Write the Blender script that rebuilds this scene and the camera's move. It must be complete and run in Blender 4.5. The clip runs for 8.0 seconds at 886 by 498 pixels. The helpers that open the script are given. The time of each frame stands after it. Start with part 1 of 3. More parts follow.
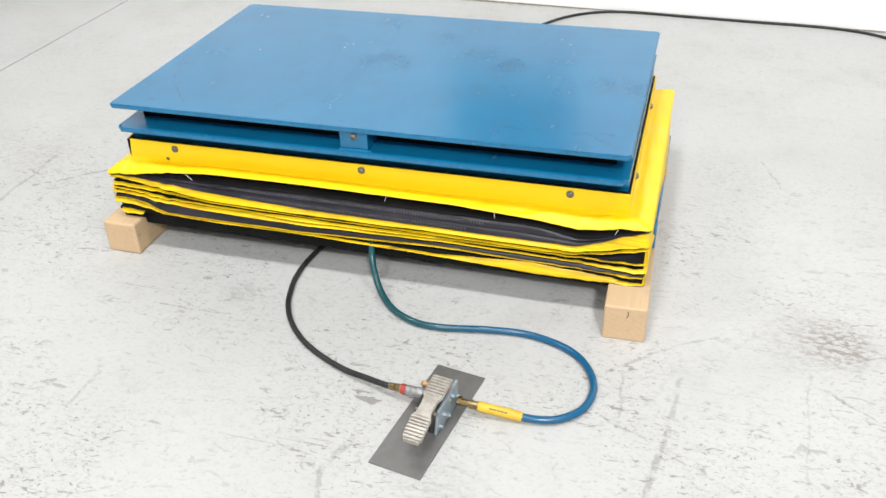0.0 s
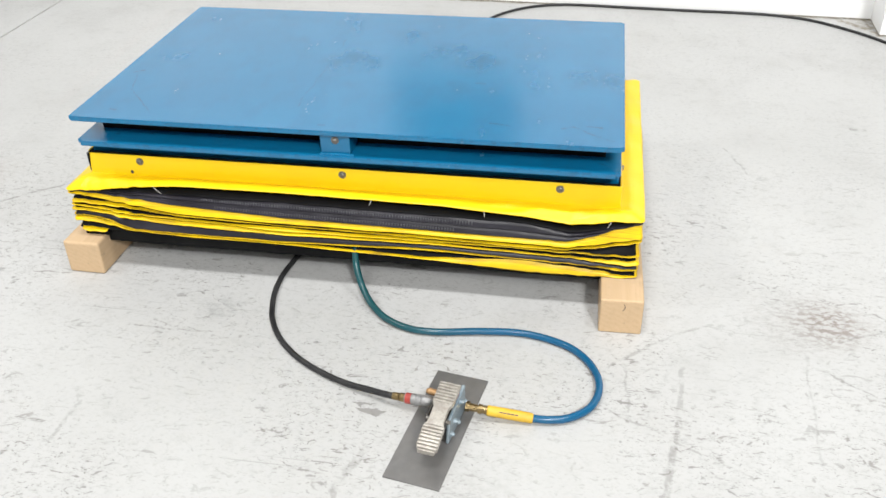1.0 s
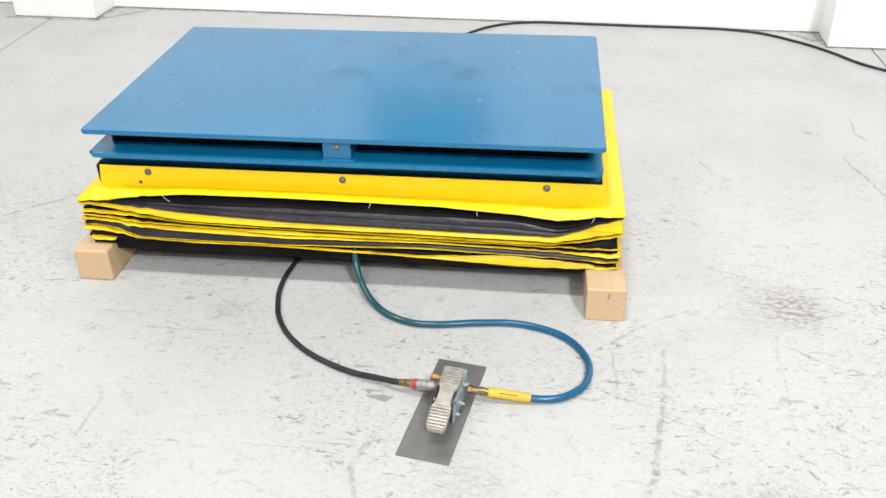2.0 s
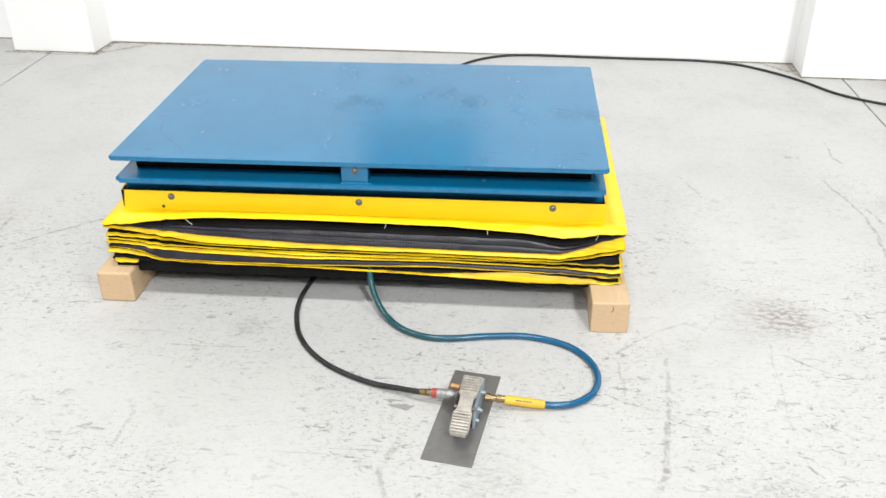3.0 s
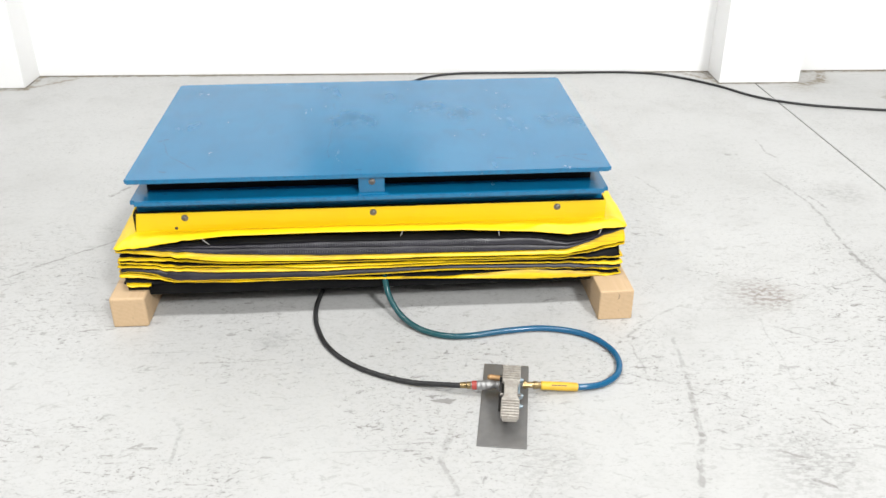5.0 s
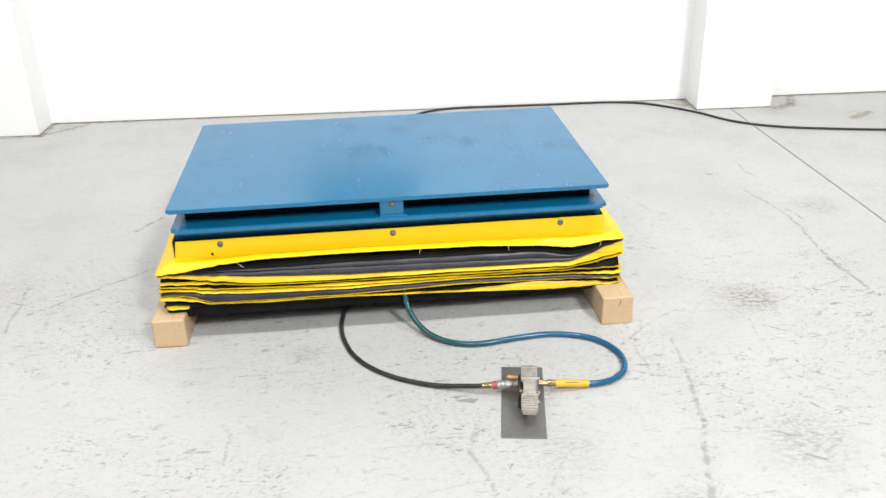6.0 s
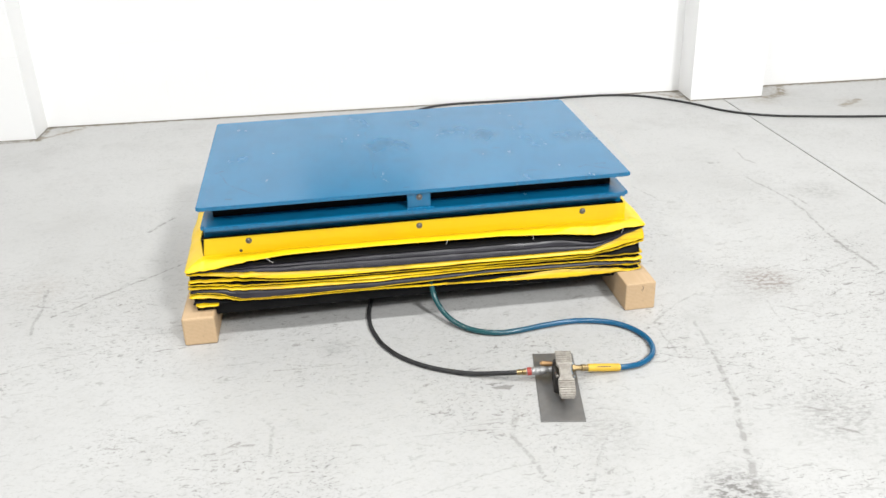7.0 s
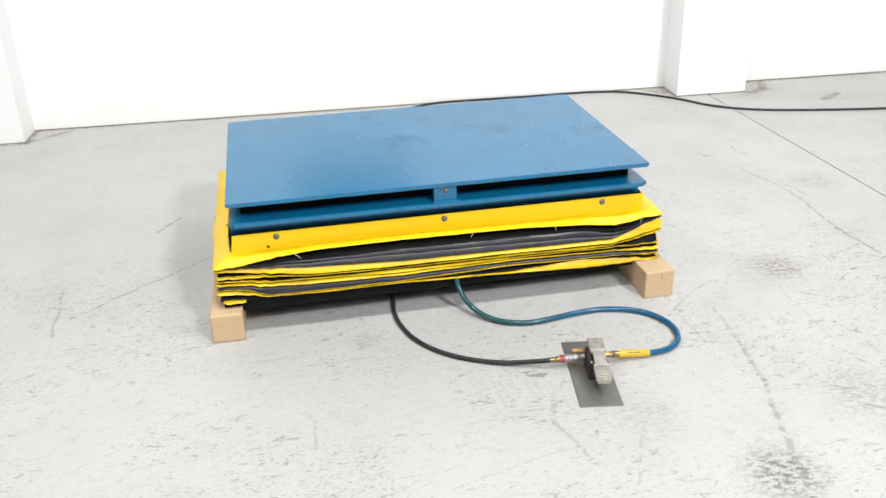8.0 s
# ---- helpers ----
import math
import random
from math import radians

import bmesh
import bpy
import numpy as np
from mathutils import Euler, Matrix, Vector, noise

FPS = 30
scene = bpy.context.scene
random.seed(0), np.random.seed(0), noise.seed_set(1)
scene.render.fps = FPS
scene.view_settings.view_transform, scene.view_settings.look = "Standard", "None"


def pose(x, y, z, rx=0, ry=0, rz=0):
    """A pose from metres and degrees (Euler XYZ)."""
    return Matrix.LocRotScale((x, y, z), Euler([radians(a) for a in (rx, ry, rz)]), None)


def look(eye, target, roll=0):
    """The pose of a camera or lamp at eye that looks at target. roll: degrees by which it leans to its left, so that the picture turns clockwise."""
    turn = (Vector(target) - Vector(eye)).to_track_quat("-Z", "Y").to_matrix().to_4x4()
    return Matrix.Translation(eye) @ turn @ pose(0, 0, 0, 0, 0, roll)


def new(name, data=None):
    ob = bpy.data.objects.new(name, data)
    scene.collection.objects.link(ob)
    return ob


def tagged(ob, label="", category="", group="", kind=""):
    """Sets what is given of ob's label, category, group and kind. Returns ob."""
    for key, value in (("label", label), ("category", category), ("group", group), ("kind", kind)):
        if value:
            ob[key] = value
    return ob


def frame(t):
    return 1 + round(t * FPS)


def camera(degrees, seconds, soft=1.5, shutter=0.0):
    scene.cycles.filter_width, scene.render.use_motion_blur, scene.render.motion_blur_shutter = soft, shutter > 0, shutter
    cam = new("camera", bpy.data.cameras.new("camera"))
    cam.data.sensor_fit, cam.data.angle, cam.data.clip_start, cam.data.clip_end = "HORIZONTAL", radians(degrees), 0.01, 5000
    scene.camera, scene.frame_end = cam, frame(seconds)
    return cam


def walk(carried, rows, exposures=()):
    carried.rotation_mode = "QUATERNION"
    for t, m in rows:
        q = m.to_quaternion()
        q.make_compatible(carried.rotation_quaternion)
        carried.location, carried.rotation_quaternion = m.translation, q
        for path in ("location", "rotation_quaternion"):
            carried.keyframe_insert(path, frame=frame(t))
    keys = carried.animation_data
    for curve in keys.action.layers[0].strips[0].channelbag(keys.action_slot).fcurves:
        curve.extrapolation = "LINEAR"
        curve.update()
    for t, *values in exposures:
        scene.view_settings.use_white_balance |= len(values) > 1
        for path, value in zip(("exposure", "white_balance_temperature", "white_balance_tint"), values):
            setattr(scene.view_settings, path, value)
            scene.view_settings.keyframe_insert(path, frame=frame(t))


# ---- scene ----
cam = camera(53.0, 8.0, 1.55)
PATH = [
    (0, (0.698, -1.65, 1.246), (0.217, -0.045, 0.152), -1.7),
    (0.3, (0.63, -1.632, 1.241), (0.204, -0.014, 0.144), -1.8),
    (0.5, (0.591, -1.627, 1.235), (0.216, 0.005, 0.141), -1.7),
    (0.8, (0.555, -1.635, 1.231), (0.229, 0.0, 0.126), -1.6),
    (1, (0.531, -1.642, 1.231), (0.232, 0.001, 0.13), -1.3),
    (1.2, (0.523, -1.649, 1.234), (0.241, 0.005, 0.145), -1.0),
    (2.3, (0.447, -1.859, 1.276), (0.258, -0.165, 0.23), -1.4),
    (2.5, (0.435, -1.886, 1.281), (0.254, -0.178, 0.255), -1.6),
    (2.8, (0.412, -1.912, 1.281), (0.239, -0.186, 0.285), -0.9),
    (3, (0.383, -1.925, 1.292), (0.232, -0.199, 0.293), -0.5),
    (3.2, (0.337, -1.933, 1.293), (0.21, -0.208, 0.289), -0.8),
    (3.5, (0.248, -1.949, 1.286), (0.182, -0.217, 0.288), -1.7),
    (3.8, (0.166, -1.964, 1.284), (0.185, -0.23, 0.287), -1.6),
    (4, (0.12, -1.984, 1.285), (0.195, -0.251, 0.289), -1.2),
    (4.2, (0.086, -1.993, 1.285), (0.194, -0.263, 0.288), -0.5),
    (4.5, (0.062, -2.014, 1.286), (0.183, -0.274, 0.307), -0.0),
    (4.7, (0.054, -2.021, 1.289), (0.176, -0.274, 0.323), 0.1),
    (5.8, (-0.053, -2.221, 1.321), (0.097, -0.432, 0.439), -1.3),
    (6, (-0.079, -2.259, 1.335), (0.093, -0.466, 0.466), -1.4),
    (6.5, (-0.123, -2.29, 1.336), (0.069, -0.497, 0.471), -1.0),
    (6.8, (-0.186, -2.28, 1.334), (0.022, -0.492, 0.463), -1.2),
    (7, (-0.246, -2.28, 1.332), (-0.006, -0.496, 0.461), -1.9),
    (7.2, (-0.308, -2.278, 1.328), (-0.04, -0.499, 0.453), -2.0),
    (7.5, (-0.383, -2.282, 1.329), (-0.068, -0.508, 0.462), -2.4),
    (8, (-0.456, -2.283, 1.324), (-0.114, -0.514, 0.456), -1.6),
]
walk(cam, [(t, look(eye, target, roll)) for t, eye, target, roll in PATH], [(0, 0.01), (3, 0.03), (4.7, 0.02), (6, -0.02), (8, -0.06)])

# ---- world and light ----
world = bpy.data.worlds.new("world")
scene.world = world
world.use_nodes = True
world.node_tree.nodes["Background"].inputs[0].default_value = (0.9, 0.95, 1.0, 1)
world.node_tree.nodes["Background"].inputs[1].default_value = 0.05


def lamp(name, at, size_x, size_y, watts, colour, aim=None):
    data = bpy.data.lights.new(name, "AREA")
    data.shape, data.size, data.size_y = "RECTANGLE", size_x, size_y
    data.energy, data.color = watts, colour
    ob = new(name, data)
    ob.matrix_world = look(at, aim or (at[0], at[1] + 0.0001, 0))
    return ob


COOL = (0.997, 1.0, 0.990)
for at, watts in (((2.9, -6.3), 840), ((-0.4, -7.9), 220), ((-0.4, -4.8), 130), ((2.6, -1.1), 115), ((-0.4, -1.1), 125), ((-3.6, -1.0), 115)):
    lamp("ceiling_lamp", (*at, 5.9), 0.9, 0.6, watts, COOL)


# ---- materials ----
class Nodes:
    """A node material under construction."""

    def __init__(self, name):
        self.m = bpy.data.materials.new(name)
        self.m.use_nodes = True
        self.t = self.m.node_tree
        self.b = self.t.nodes["Principled BSDF"]
        self.co = self.t.nodes.new("ShaderNodeTexCoord").outputs["Object"]

    def link(self, a, b):
        self.t.links.new(a, b)

    def put(self, socket, value):
        if isinstance(value, bpy.types.NodeSocket):
            self.link(value, socket)
        elif isinstance(value, (tuple, list)) and socket.type == "RGBA":
            socket.default_value = (*value[:3], 1)
        else:
            socket.default_value = value

    def math(self, op, a, b=0.0, c=0.0, clamp=False):
        n = self.t.nodes.new("ShaderNodeMath")
        n.operation, n.use_clamp = op, clamp
        for s, v in zip(n.inputs, (a, b, c)):
            self.put(s, v)
        return n.outputs[0]

    def map(self, scale=(1, 1, 1), rot=0.0, shift=(0, 0, 0), vec=None):
        n = self.t.nodes.new("ShaderNodeMapping")
        self.link(vec or self.co, n.inputs["Vector"])
        n.inputs["Location"].default_value = shift
        n.inputs["Rotation"].default_value = (0, 0, radians(rot))
        n.inputs["Scale"].default_value = scale
        return n.outputs[0]

    def noise(self, scale, detail=4, rough=0.55, vec=None, distort=0.0, colour=False):
        n = self.t.nodes.new("ShaderNodeTexNoise")
        self.link(vec or self.co, n.inputs["Vector"])
        for k, v in (("Scale", scale), ("Detail", detail), ("Roughness", rough), ("Distortion", distort)):
            n.inputs[k].default_value = v
        return n.outputs["Color" if colour else "Fac"]

    def step(self, value, lo, hi, a=0.0, b=1.0):
        n = self.t.nodes.new("ShaderNodeMapRange")
        n.interpolation_type = "SMOOTHSTEP"
        for s, v in zip(n.inputs, (value, lo, hi, a, b)):
            self.put(s, v)
        return n.outputs[0]

    def mix(self, fac, a, b):
        n = self.t.nodes.new("ShaderNodeMix")
        n.data_type = "RGBA"
        self.put(n.inputs[0], fac)
        self.put(n.inputs[6], a)
        self.put(n.inputs[7], b)
        return n.outputs[2]

    def bump(self, height, strength, distance, normal=None):
        n = self.t.nodes.new("ShaderNodeBump")
        n.inputs["Strength"].default_value, n.inputs["Distance"].default_value = strength, distance
        self.link(height, n.inputs["Height"])
        if normal:
            self.link(normal, n.inputs["Normal"])
        return n.outputs[0]

    def segment(self, vec, a, b, width):
        """1 on the line from a to b in the plane, 0 beyond its width."""
        n = self.t.nodes.new("ShaderNodeSeparateXYZ")
        self.link(vec, n.inputs[0])
        dx, dy = b[0] - a[0], b[1] - a[1]
        ll = dx * dx + dy * dy
        px, py = self.math("SUBTRACT", n.outputs[0], a[0]), self.math("SUBTRACT", n.outputs[1], a[1])
        t = self.math("MULTIPLY", self.math("MULTIPLY_ADD", px, dx, self.math("MULTIPLY", py, dy)), 1 / ll, clamp=True)
        qx = self.math("MULTIPLY_ADD", t, -dx, px)
        qy = self.math("MULTIPLY_ADD", t, -dy, py)
        d = self.math("SQRT", self.math("MULTIPLY_ADD", qx, qx, self.math("MULTIPLY", qy, qy)))
        return self.step(d, width * 0.35, width, 1.0, 0.0)

    def done(self, colour, rough, metal=0.0, normal=None, **more):
        self.put(self.b.inputs["Base Color"], colour)
        self.put(self.b.inputs["Roughness"], rough)
        self.put(self.b.inputs["Metallic"], metal)
        if normal:
            self.link(normal, self.b.inputs["Normal"])
        for k, v in more.items():
            self.put(self.b.inputs[k.replace("_", " ")], v)
        return self.m


def plain(name, c1, c2, scale=8.0, rough=(0.4, 0.55), metal=0.0, bump=0.15, fine=60.0, dist=0.001, **more):
    """A surface with two scales of colour and gloss."""
    n = Nodes(name)
    big, small = n.noise(scale), n.noise(fine, 3)
    c = n.mix(n.step(n.math("MULTIPLY_ADD", small, 0.35, n.math("MULTIPLY", big, 0.65)), 0.35, 0.65), c1, c2)
    return n.done(c, n.step(big, 0.3, 0.7, *rough), metal, n.bump(small, bump, dist), **more)


def floor_material():
    n = Nodes("worn_white_concrete")
    warp = n.t.nodes.new("ShaderNodeMixRGB")
    warp.blend_type = "ADD"
    warp.inputs[0].default_value = 0.035
    n.link(n.co, warp.inputs[1])
    n.link(n.noise(9, 5, colour=True), warp.inputs[2])
    wc = n.map(shift=(-0.0175, -0.0175, 0), vec=warp.outputs[0])
    cloud, patch = n.noise(0.9, 5), n.noise(3.5, 6, 0.65)
    c = n.mix(n.step(cloud, 0.35, 0.68), (0.492, 0.491, 0.484), (0.450, 0.449, 0.441))
    c = n.mix(n.step(patch, 0.5, 0.75, 0, 0.6), c, (0.425, 0.42, 0.41))
    c = n.mix(n.step(n.noise(28, 6, 0.7), 0.5, 0.72, 0, 0.30), c, (0.35, 0.348, 0.34))
    where = n.step(n.noise(2.6, 5, 0.6, n.map(shift=(3.1, 1.7, 0))), 0.40, 0.62)
    mottle = n.step(n.noise(75, 6, 0.72, n.map((1, 1.4, 1), 15)), 0.5, 0.66)
    c = n.mix(n.math("MULTIPLY", mottle, n.math("MULTIPLY_ADD", where, 0.26, 0.20)), c, (0.27, 0.265, 0.258))
    nicks = None
    for rot, sx, sy, lo, shift in ((12, 42, 105, 0.63, 0), (-38, 36, 84, 0.645, 4), (62, 38, 96, 0.65, 9), (3, 85, 170, 0.66, 13), (-14, 60, 150, 0.645, 21), (25, 17, 36, 0.635, 30), (-33, 20, 46, 0.64, 37), (48, 14, 32, 0.65, 43), (5, 25, 38, 0.645, 51)):
        k = n.step(n.noise(1.0, 3, 0.62, n.map((sx, sy, 1), rot, (shift, shift, 0)), 1.1), lo, lo + 0.06)
        nicks = k if nicks is None else n.math("MAXIMUM", nicks, k)
    sep = n.t.nodes.new("ShaderNodeSeparateXYZ")
    n.link(wc, sep.inputs[0])
    used = n.step(n.math("MULTIPLY_ADD", cloud, 0.9, sep.outputs[1]), 0.55, 1.5, 1.0, 0.07)
    nicks = n.math("MULTIPLY", n.math("MULTIPLY", nicks, used), n.math("MULTIPLY_ADD", where, 0.62, 0.34))
    tone = n.mix(n.noise(5, 2), (0.09, 0.088, 0.085), (0.20, 0.175, 0.158))
    c = n.mix(n.math("MULTIPLY", nicks, 0.66), c, tone)
    hair = None
    for rot, shift in ((31, 2), (-57, 6), (8, 11)):
        k = n.step(n.noise(1.0, 1, 0.5, n.map((2.6, 150, 1), rot, (shift, shift, 0)), 0.15), 0.715, 0.75)
        hair = k if hair is None else n.math("MAXIMUM", hair, k)
    hair = n.math("MULTIPLY", hair, n.step(n.noise(4, 3, 0.6, n.map(shift=(9, 4, 0))), 0.5, 0.62, 0, 0.4))
    c = n.mix(hair, c, (0.2, 0.195, 0.19))
    pits = n.step(n.noise(70, 2, 0.5, n.map(shift=(7, 2, 0))), 0.69, 0.74)
    c = n.mix(n.math("MULTIPLY", pits, n.math("MULTIPLY", where, 0.7)), c, (0.15, 0.148, 0.145))
    rub = n.noise(46, 5, 0.72, n.map((1, 1.7, 1), 12))
    stains = (
        (1.09, 0.015, 0.10, (0.19, 0.145, 0.12), 0.8), (1.02, 0.01, 0.14, (0.24, 0.22, 0.205), 0.4), (0.57, -0.90, 0.12, (0.12, 0.114, 0.106), 0.85),
        (0.92, -0.67, 0.15, (0.22, 0.215, 0.205), 0.5), (-0.27, -0.12, 0.06, (0.25, 0.25, 0.25), 0.55), (2.36, 1.68, 0.10, (0.288, 0.252, 0.209), 0.6),
        (1.97, 1.83, 0.10, (0.274, 0.238, 0.187), 0.6), (2.10, 1.95, 0.12, (0.288, 0.259, 0.216), 0.6), (-1.5, 2.14, 0.10, (0.274, 0.245, 0.202), 0.55),
        (1.56, 2.02, 0.07, (0.259, 0.223, 0.180), 0.6), (-1.2, 0.42, 0.12, (0.30, 0.265, 0.235), 0.4),
        (1.62, 0.66, 0.12, (0.26, 0.255, 0.25), 0.45), (0.36, -0.62, 0.12, (0.27, 0.265, 0.255), 0.4),
    )
    for x, y, r, tint, k in stains:
        d = n.t.nodes.new("ShaderNodeVectorMath")
        d.operation = "DISTANCE"
        n.link(wc, d.inputs[0])
        d.inputs[1].default_value = (x, y, 0)
        f = n.step(d.outputs["Value"], r * 0.2, r * 1.15, 1.0, 0.0)
        f = n.math("MULTIPLY", f, n.step(rub, 0.45, 0.58, 0.12, 1.0))
        c = n.mix(n.math("MULTIPLY", f, k), c, tint)
    lines = (
        ((0.765, -0.178), (0.741, -0.39), 0.008, 0.45), ((0.741, -0.39), (0.71, -0.558), 0.011, 0.55), ((0.71, -0.558), (0.60, -0.92), 0.013, 0.6),
        ((0.594, -0.216), (0.698, -0.115), 0.006, 0.5), ((0.698, -0.115), (0.837, -0.022), 0.005, 0.4), ((0.651, -0.185), (0.649, -0.346), 0.004, 0.45),
        ((0.604, -0.324), (0.869, -0.458), 0.004, 0.55), ((1.052, -0.154), (1.135, -0.216), 0.004, 0.6), ((1.094, -0.048), (1.243, 0.025), 0.005, 0.5),
        ((1.243, 0.025), (1.42, 0.084), 0.005, 0.45), ((0.90, -0.72), (0.935, -0.739), 0.008, 0.9), ((1.005, -0.524), (1.026, -0.556), 0.005, 0.8),
        ((1.413, 0.859), (1.466, 0.621), 0.007, 0.6), ((1.466, 0.621), (1.467, 0.488), 0.009, 0.7), ((1.467, 0.488), (1.442, 0.233), 0.009, 0.75),
        ((1.442, 0.233), (1.459, 0.02), 0.011, 0.8), ((1.496, 0.642), (1.505, 0.528), 0.007, 0.6), ((1.514, 1.172), (1.497, 1.033), 0.007, 0.6),
        ((1.497, 1.033), (1.518, 0.994), 0.008, 0.6), ((0.941, 0.853), (0.988, 0.701), 0.006, 0.5), ((1.34, 1.036), (1.375, 1.032), 0.014, 0.7),
        ((-1.12, 0.223), (-0.983, 0.338), 0.007, 0.9), ((-0.983, 0.338), (-0.884, 0.422), 0.006, 0.9),
        ((-1.155, 0.126), (-1.172, 0.413), 0.008, 0.6), ((-0.884, 0.422), (-0.70, 0.56), 0.006, 0.8), ((-1.25, -0.11), (-0.93, 0.02), 0.004, 0.5),
    )
    marks = (
        ((-0.916, 0.812), (-0.842, 0.923), 0.010, 0.9), ((0.165, -0.50), (0.133, -0.606), 0.012, 0.4), ((0.133, -0.606), (0.169, -0.744), 0.009, 0.5),
        ((0.356, -0.636), (0.227, -0.875), 0.005, 0.3), ((-0.458, -0.206), (-0.255, -0.203), 0.004, 0.6), ((-0.16, -0.78), (0.17, -0.70), 0.004, 0.3),
        ((-0.879, -0.041), (-0.875, -0.041), 0.009, 0.8), ((-0.436, -0.459), (-0.442, -0.563), 0.006, 0.45),
        ((1.0, -0.42), (1.02, -0.1), 0.004, 0.3),
    )
    rag = n.t.nodes.new("ShaderNodeMixRGB")
    rag.blend_type = "ADD"
    rag.inputs[0].default_value = 0.016
    n.link(wc, rag.inputs[1])
    n.link(n.noise(55, 4, 0.65, colour=True), rag.inputs[2])
    ragged = n.map(shift=(-0.008, -0.008, 0), vec=rag.outputs[0])
    gap = n.step(n.noise(34, 4, 0.65), 0.40, 0.56, 0.12, 1.0)
    for a, b, w, k in lines + marks:
        f = n.math("MULTIPLY", n.segment(ragged, a, b, w * 0.9), n.math("MULTIPLY", gap, k * 0.85))
        c = n.mix(f, c, (0.19, 0.18, 0.17))
    foot = (
        ((-1.6, 2.228), (-0.4, 2.172), 0.018, 0.6), ((-0.4, 2.172), (1.61, 2.08), 0.016, 0.5), ((1.605, 2.08), (1.612, 1.90), 0.022, 0.6), ((1.612, 1.898), (2.0, 1.88), 0.016, 0.5),
        ((2.0, 2.06), (3.2, 2.0), 0.022, 0.7), ((2.0, 1.86), (2.11, 1.90), 0.04, 0.6), ((2.11, 1.90), (2.16, 2.02), 0.03, 0.7), ((-1.61, 2.03), (-1.60, 2.22), 0.022, 0.6), ((-2.05, 2.05), (-1.61, 2.03), 0.02, 0.6),
        ((-1.60, 2.05), (-1.42, 2.19), 0.02, 0.6), ((2.30, 1.64), (2.42, 1.72), 0.03, 0.6), ((1.50, 2.06), (1.60, 1.96), 0.02, 0.6),
    )
    for a, b, w, k in foot:
        f = n.math("MULTIPLY", n.segment(ragged, a, b, w), n.math("MULTIPLY", gap, min(1.0, k * 1.35)))
        c = n.mix(f, c, (0.20, 0.165, 0.115))
    h = n.math("MULTIPLY_ADD", nicks, -0.7, n.math("MULTIPLY", n.noise(120, 3), 0.3))
    rough = n.math("MULTIPLY_ADD", nicks, 0.25, n.step(patch, 0.35, 0.7, 0.38, 0.55))
    return n.done(c, rough, 0.0, n.bump(h, 0.35, 0.001), Specular_IOR_Level=0.4)


def blue_paint():
    n = Nodes("blue_enamel")
    cloud = n.noise(2.2, 4, 0.55, n.map((1.0, 1.6, 1), 8))
    wear = n.noise(9, 5, 0.62, n.map((1.9, 0.8, 1), 6, (2, 5, 0)))
    c = n.mix(n.step(cloud, 0.3, 0.7), (0.003, 0.141, 0.296), (0.004, 0.158, 0.325))
    c = n.mix(n.step(wear, 0.42, 0.70, 0, 0.22), c, (0.008, 0.100, 0.205))
    bent = n.t.nodes.new("ShaderNodeMixRGB")
    bent.blend_type = "ADD"
    bent.inputs[0].default_value = 0.10
    n.link(n.co, bent.inputs[1])
    n.link(n.noise(7, 2, 0.5, colour=True), bent.inputs[2])
    soft = n.map(shift=(-0.05, -0.05, 0), vec=bent.outputs[0])
    rub = n.step(n.noise(15, 3, 0.55, n.map((1.5, 0.7, 1), 10)), 0.34, 0.62, 0.2, 1.0)
    soiled = None
    for x, y, r, k in ((-0.068, 0.39, 0.09, 0.75), (-0.253, 0.53, 0.06, 0.6), (-0.326, 0.46, 0.05, 0.4), (-0.293, 0.64, 0.05, 0.45), (0.253, 0.41, 0.09, 0.65), (0.22, 0.27, 0.06, 0.5), (0.29, 0.19, 0.05, 0.45),
                       (0.557, 0.35, 0.09, 0.7), (0.545, 0.20, 0.05, 0.6), (0.139, 0.51, 0.07, 0.5), (0.36, 0.49, 0.06, 0.4), (0.05, 0.60, 0.07, 0.45), (-0.50, 0.14, 0.06, 0.3), (-0.02, 0.25, 0.05, 0.4)):
        d = n.t.nodes.new("ShaderNodeVectorMath")
        d.operation = "DISTANCE"
        n.link(soft, d.inputs[0])
        d.inputs[1].default_value = (x, y, 0.407)
        f = n.math("MULTIPLY", n.step(d.outputs["Value"], r * 0.15, r * 1.25, 1, 0), k)
        soiled = f if soiled is None else n.math("MAXIMUM", soiled, f)
    soiled = n.math("MULTIPLY", soiled, rub)
    c = n.mix(n.math("MULTIPLY", soiled, 0.85), c, (0.012, 0.060, 0.115))
    jog = n.t.nodes.new("ShaderNodeMixRGB")
    jog.blend_type = "ADD"
    jog.inputs[0].default_value = 0.02
    n.link(n.co, jog.inputs[1])
    n.link(n.noise(24, 3, 0.6, colour=True), jog.inputs[2])
    shaky = n.map(shift=(-0.01, -0.01, 0), vec=jog.outputs[0])
    broken = n.step(n.noise(45, 3, 0.6), 0.38, 0.58, 0.1, 0.85)
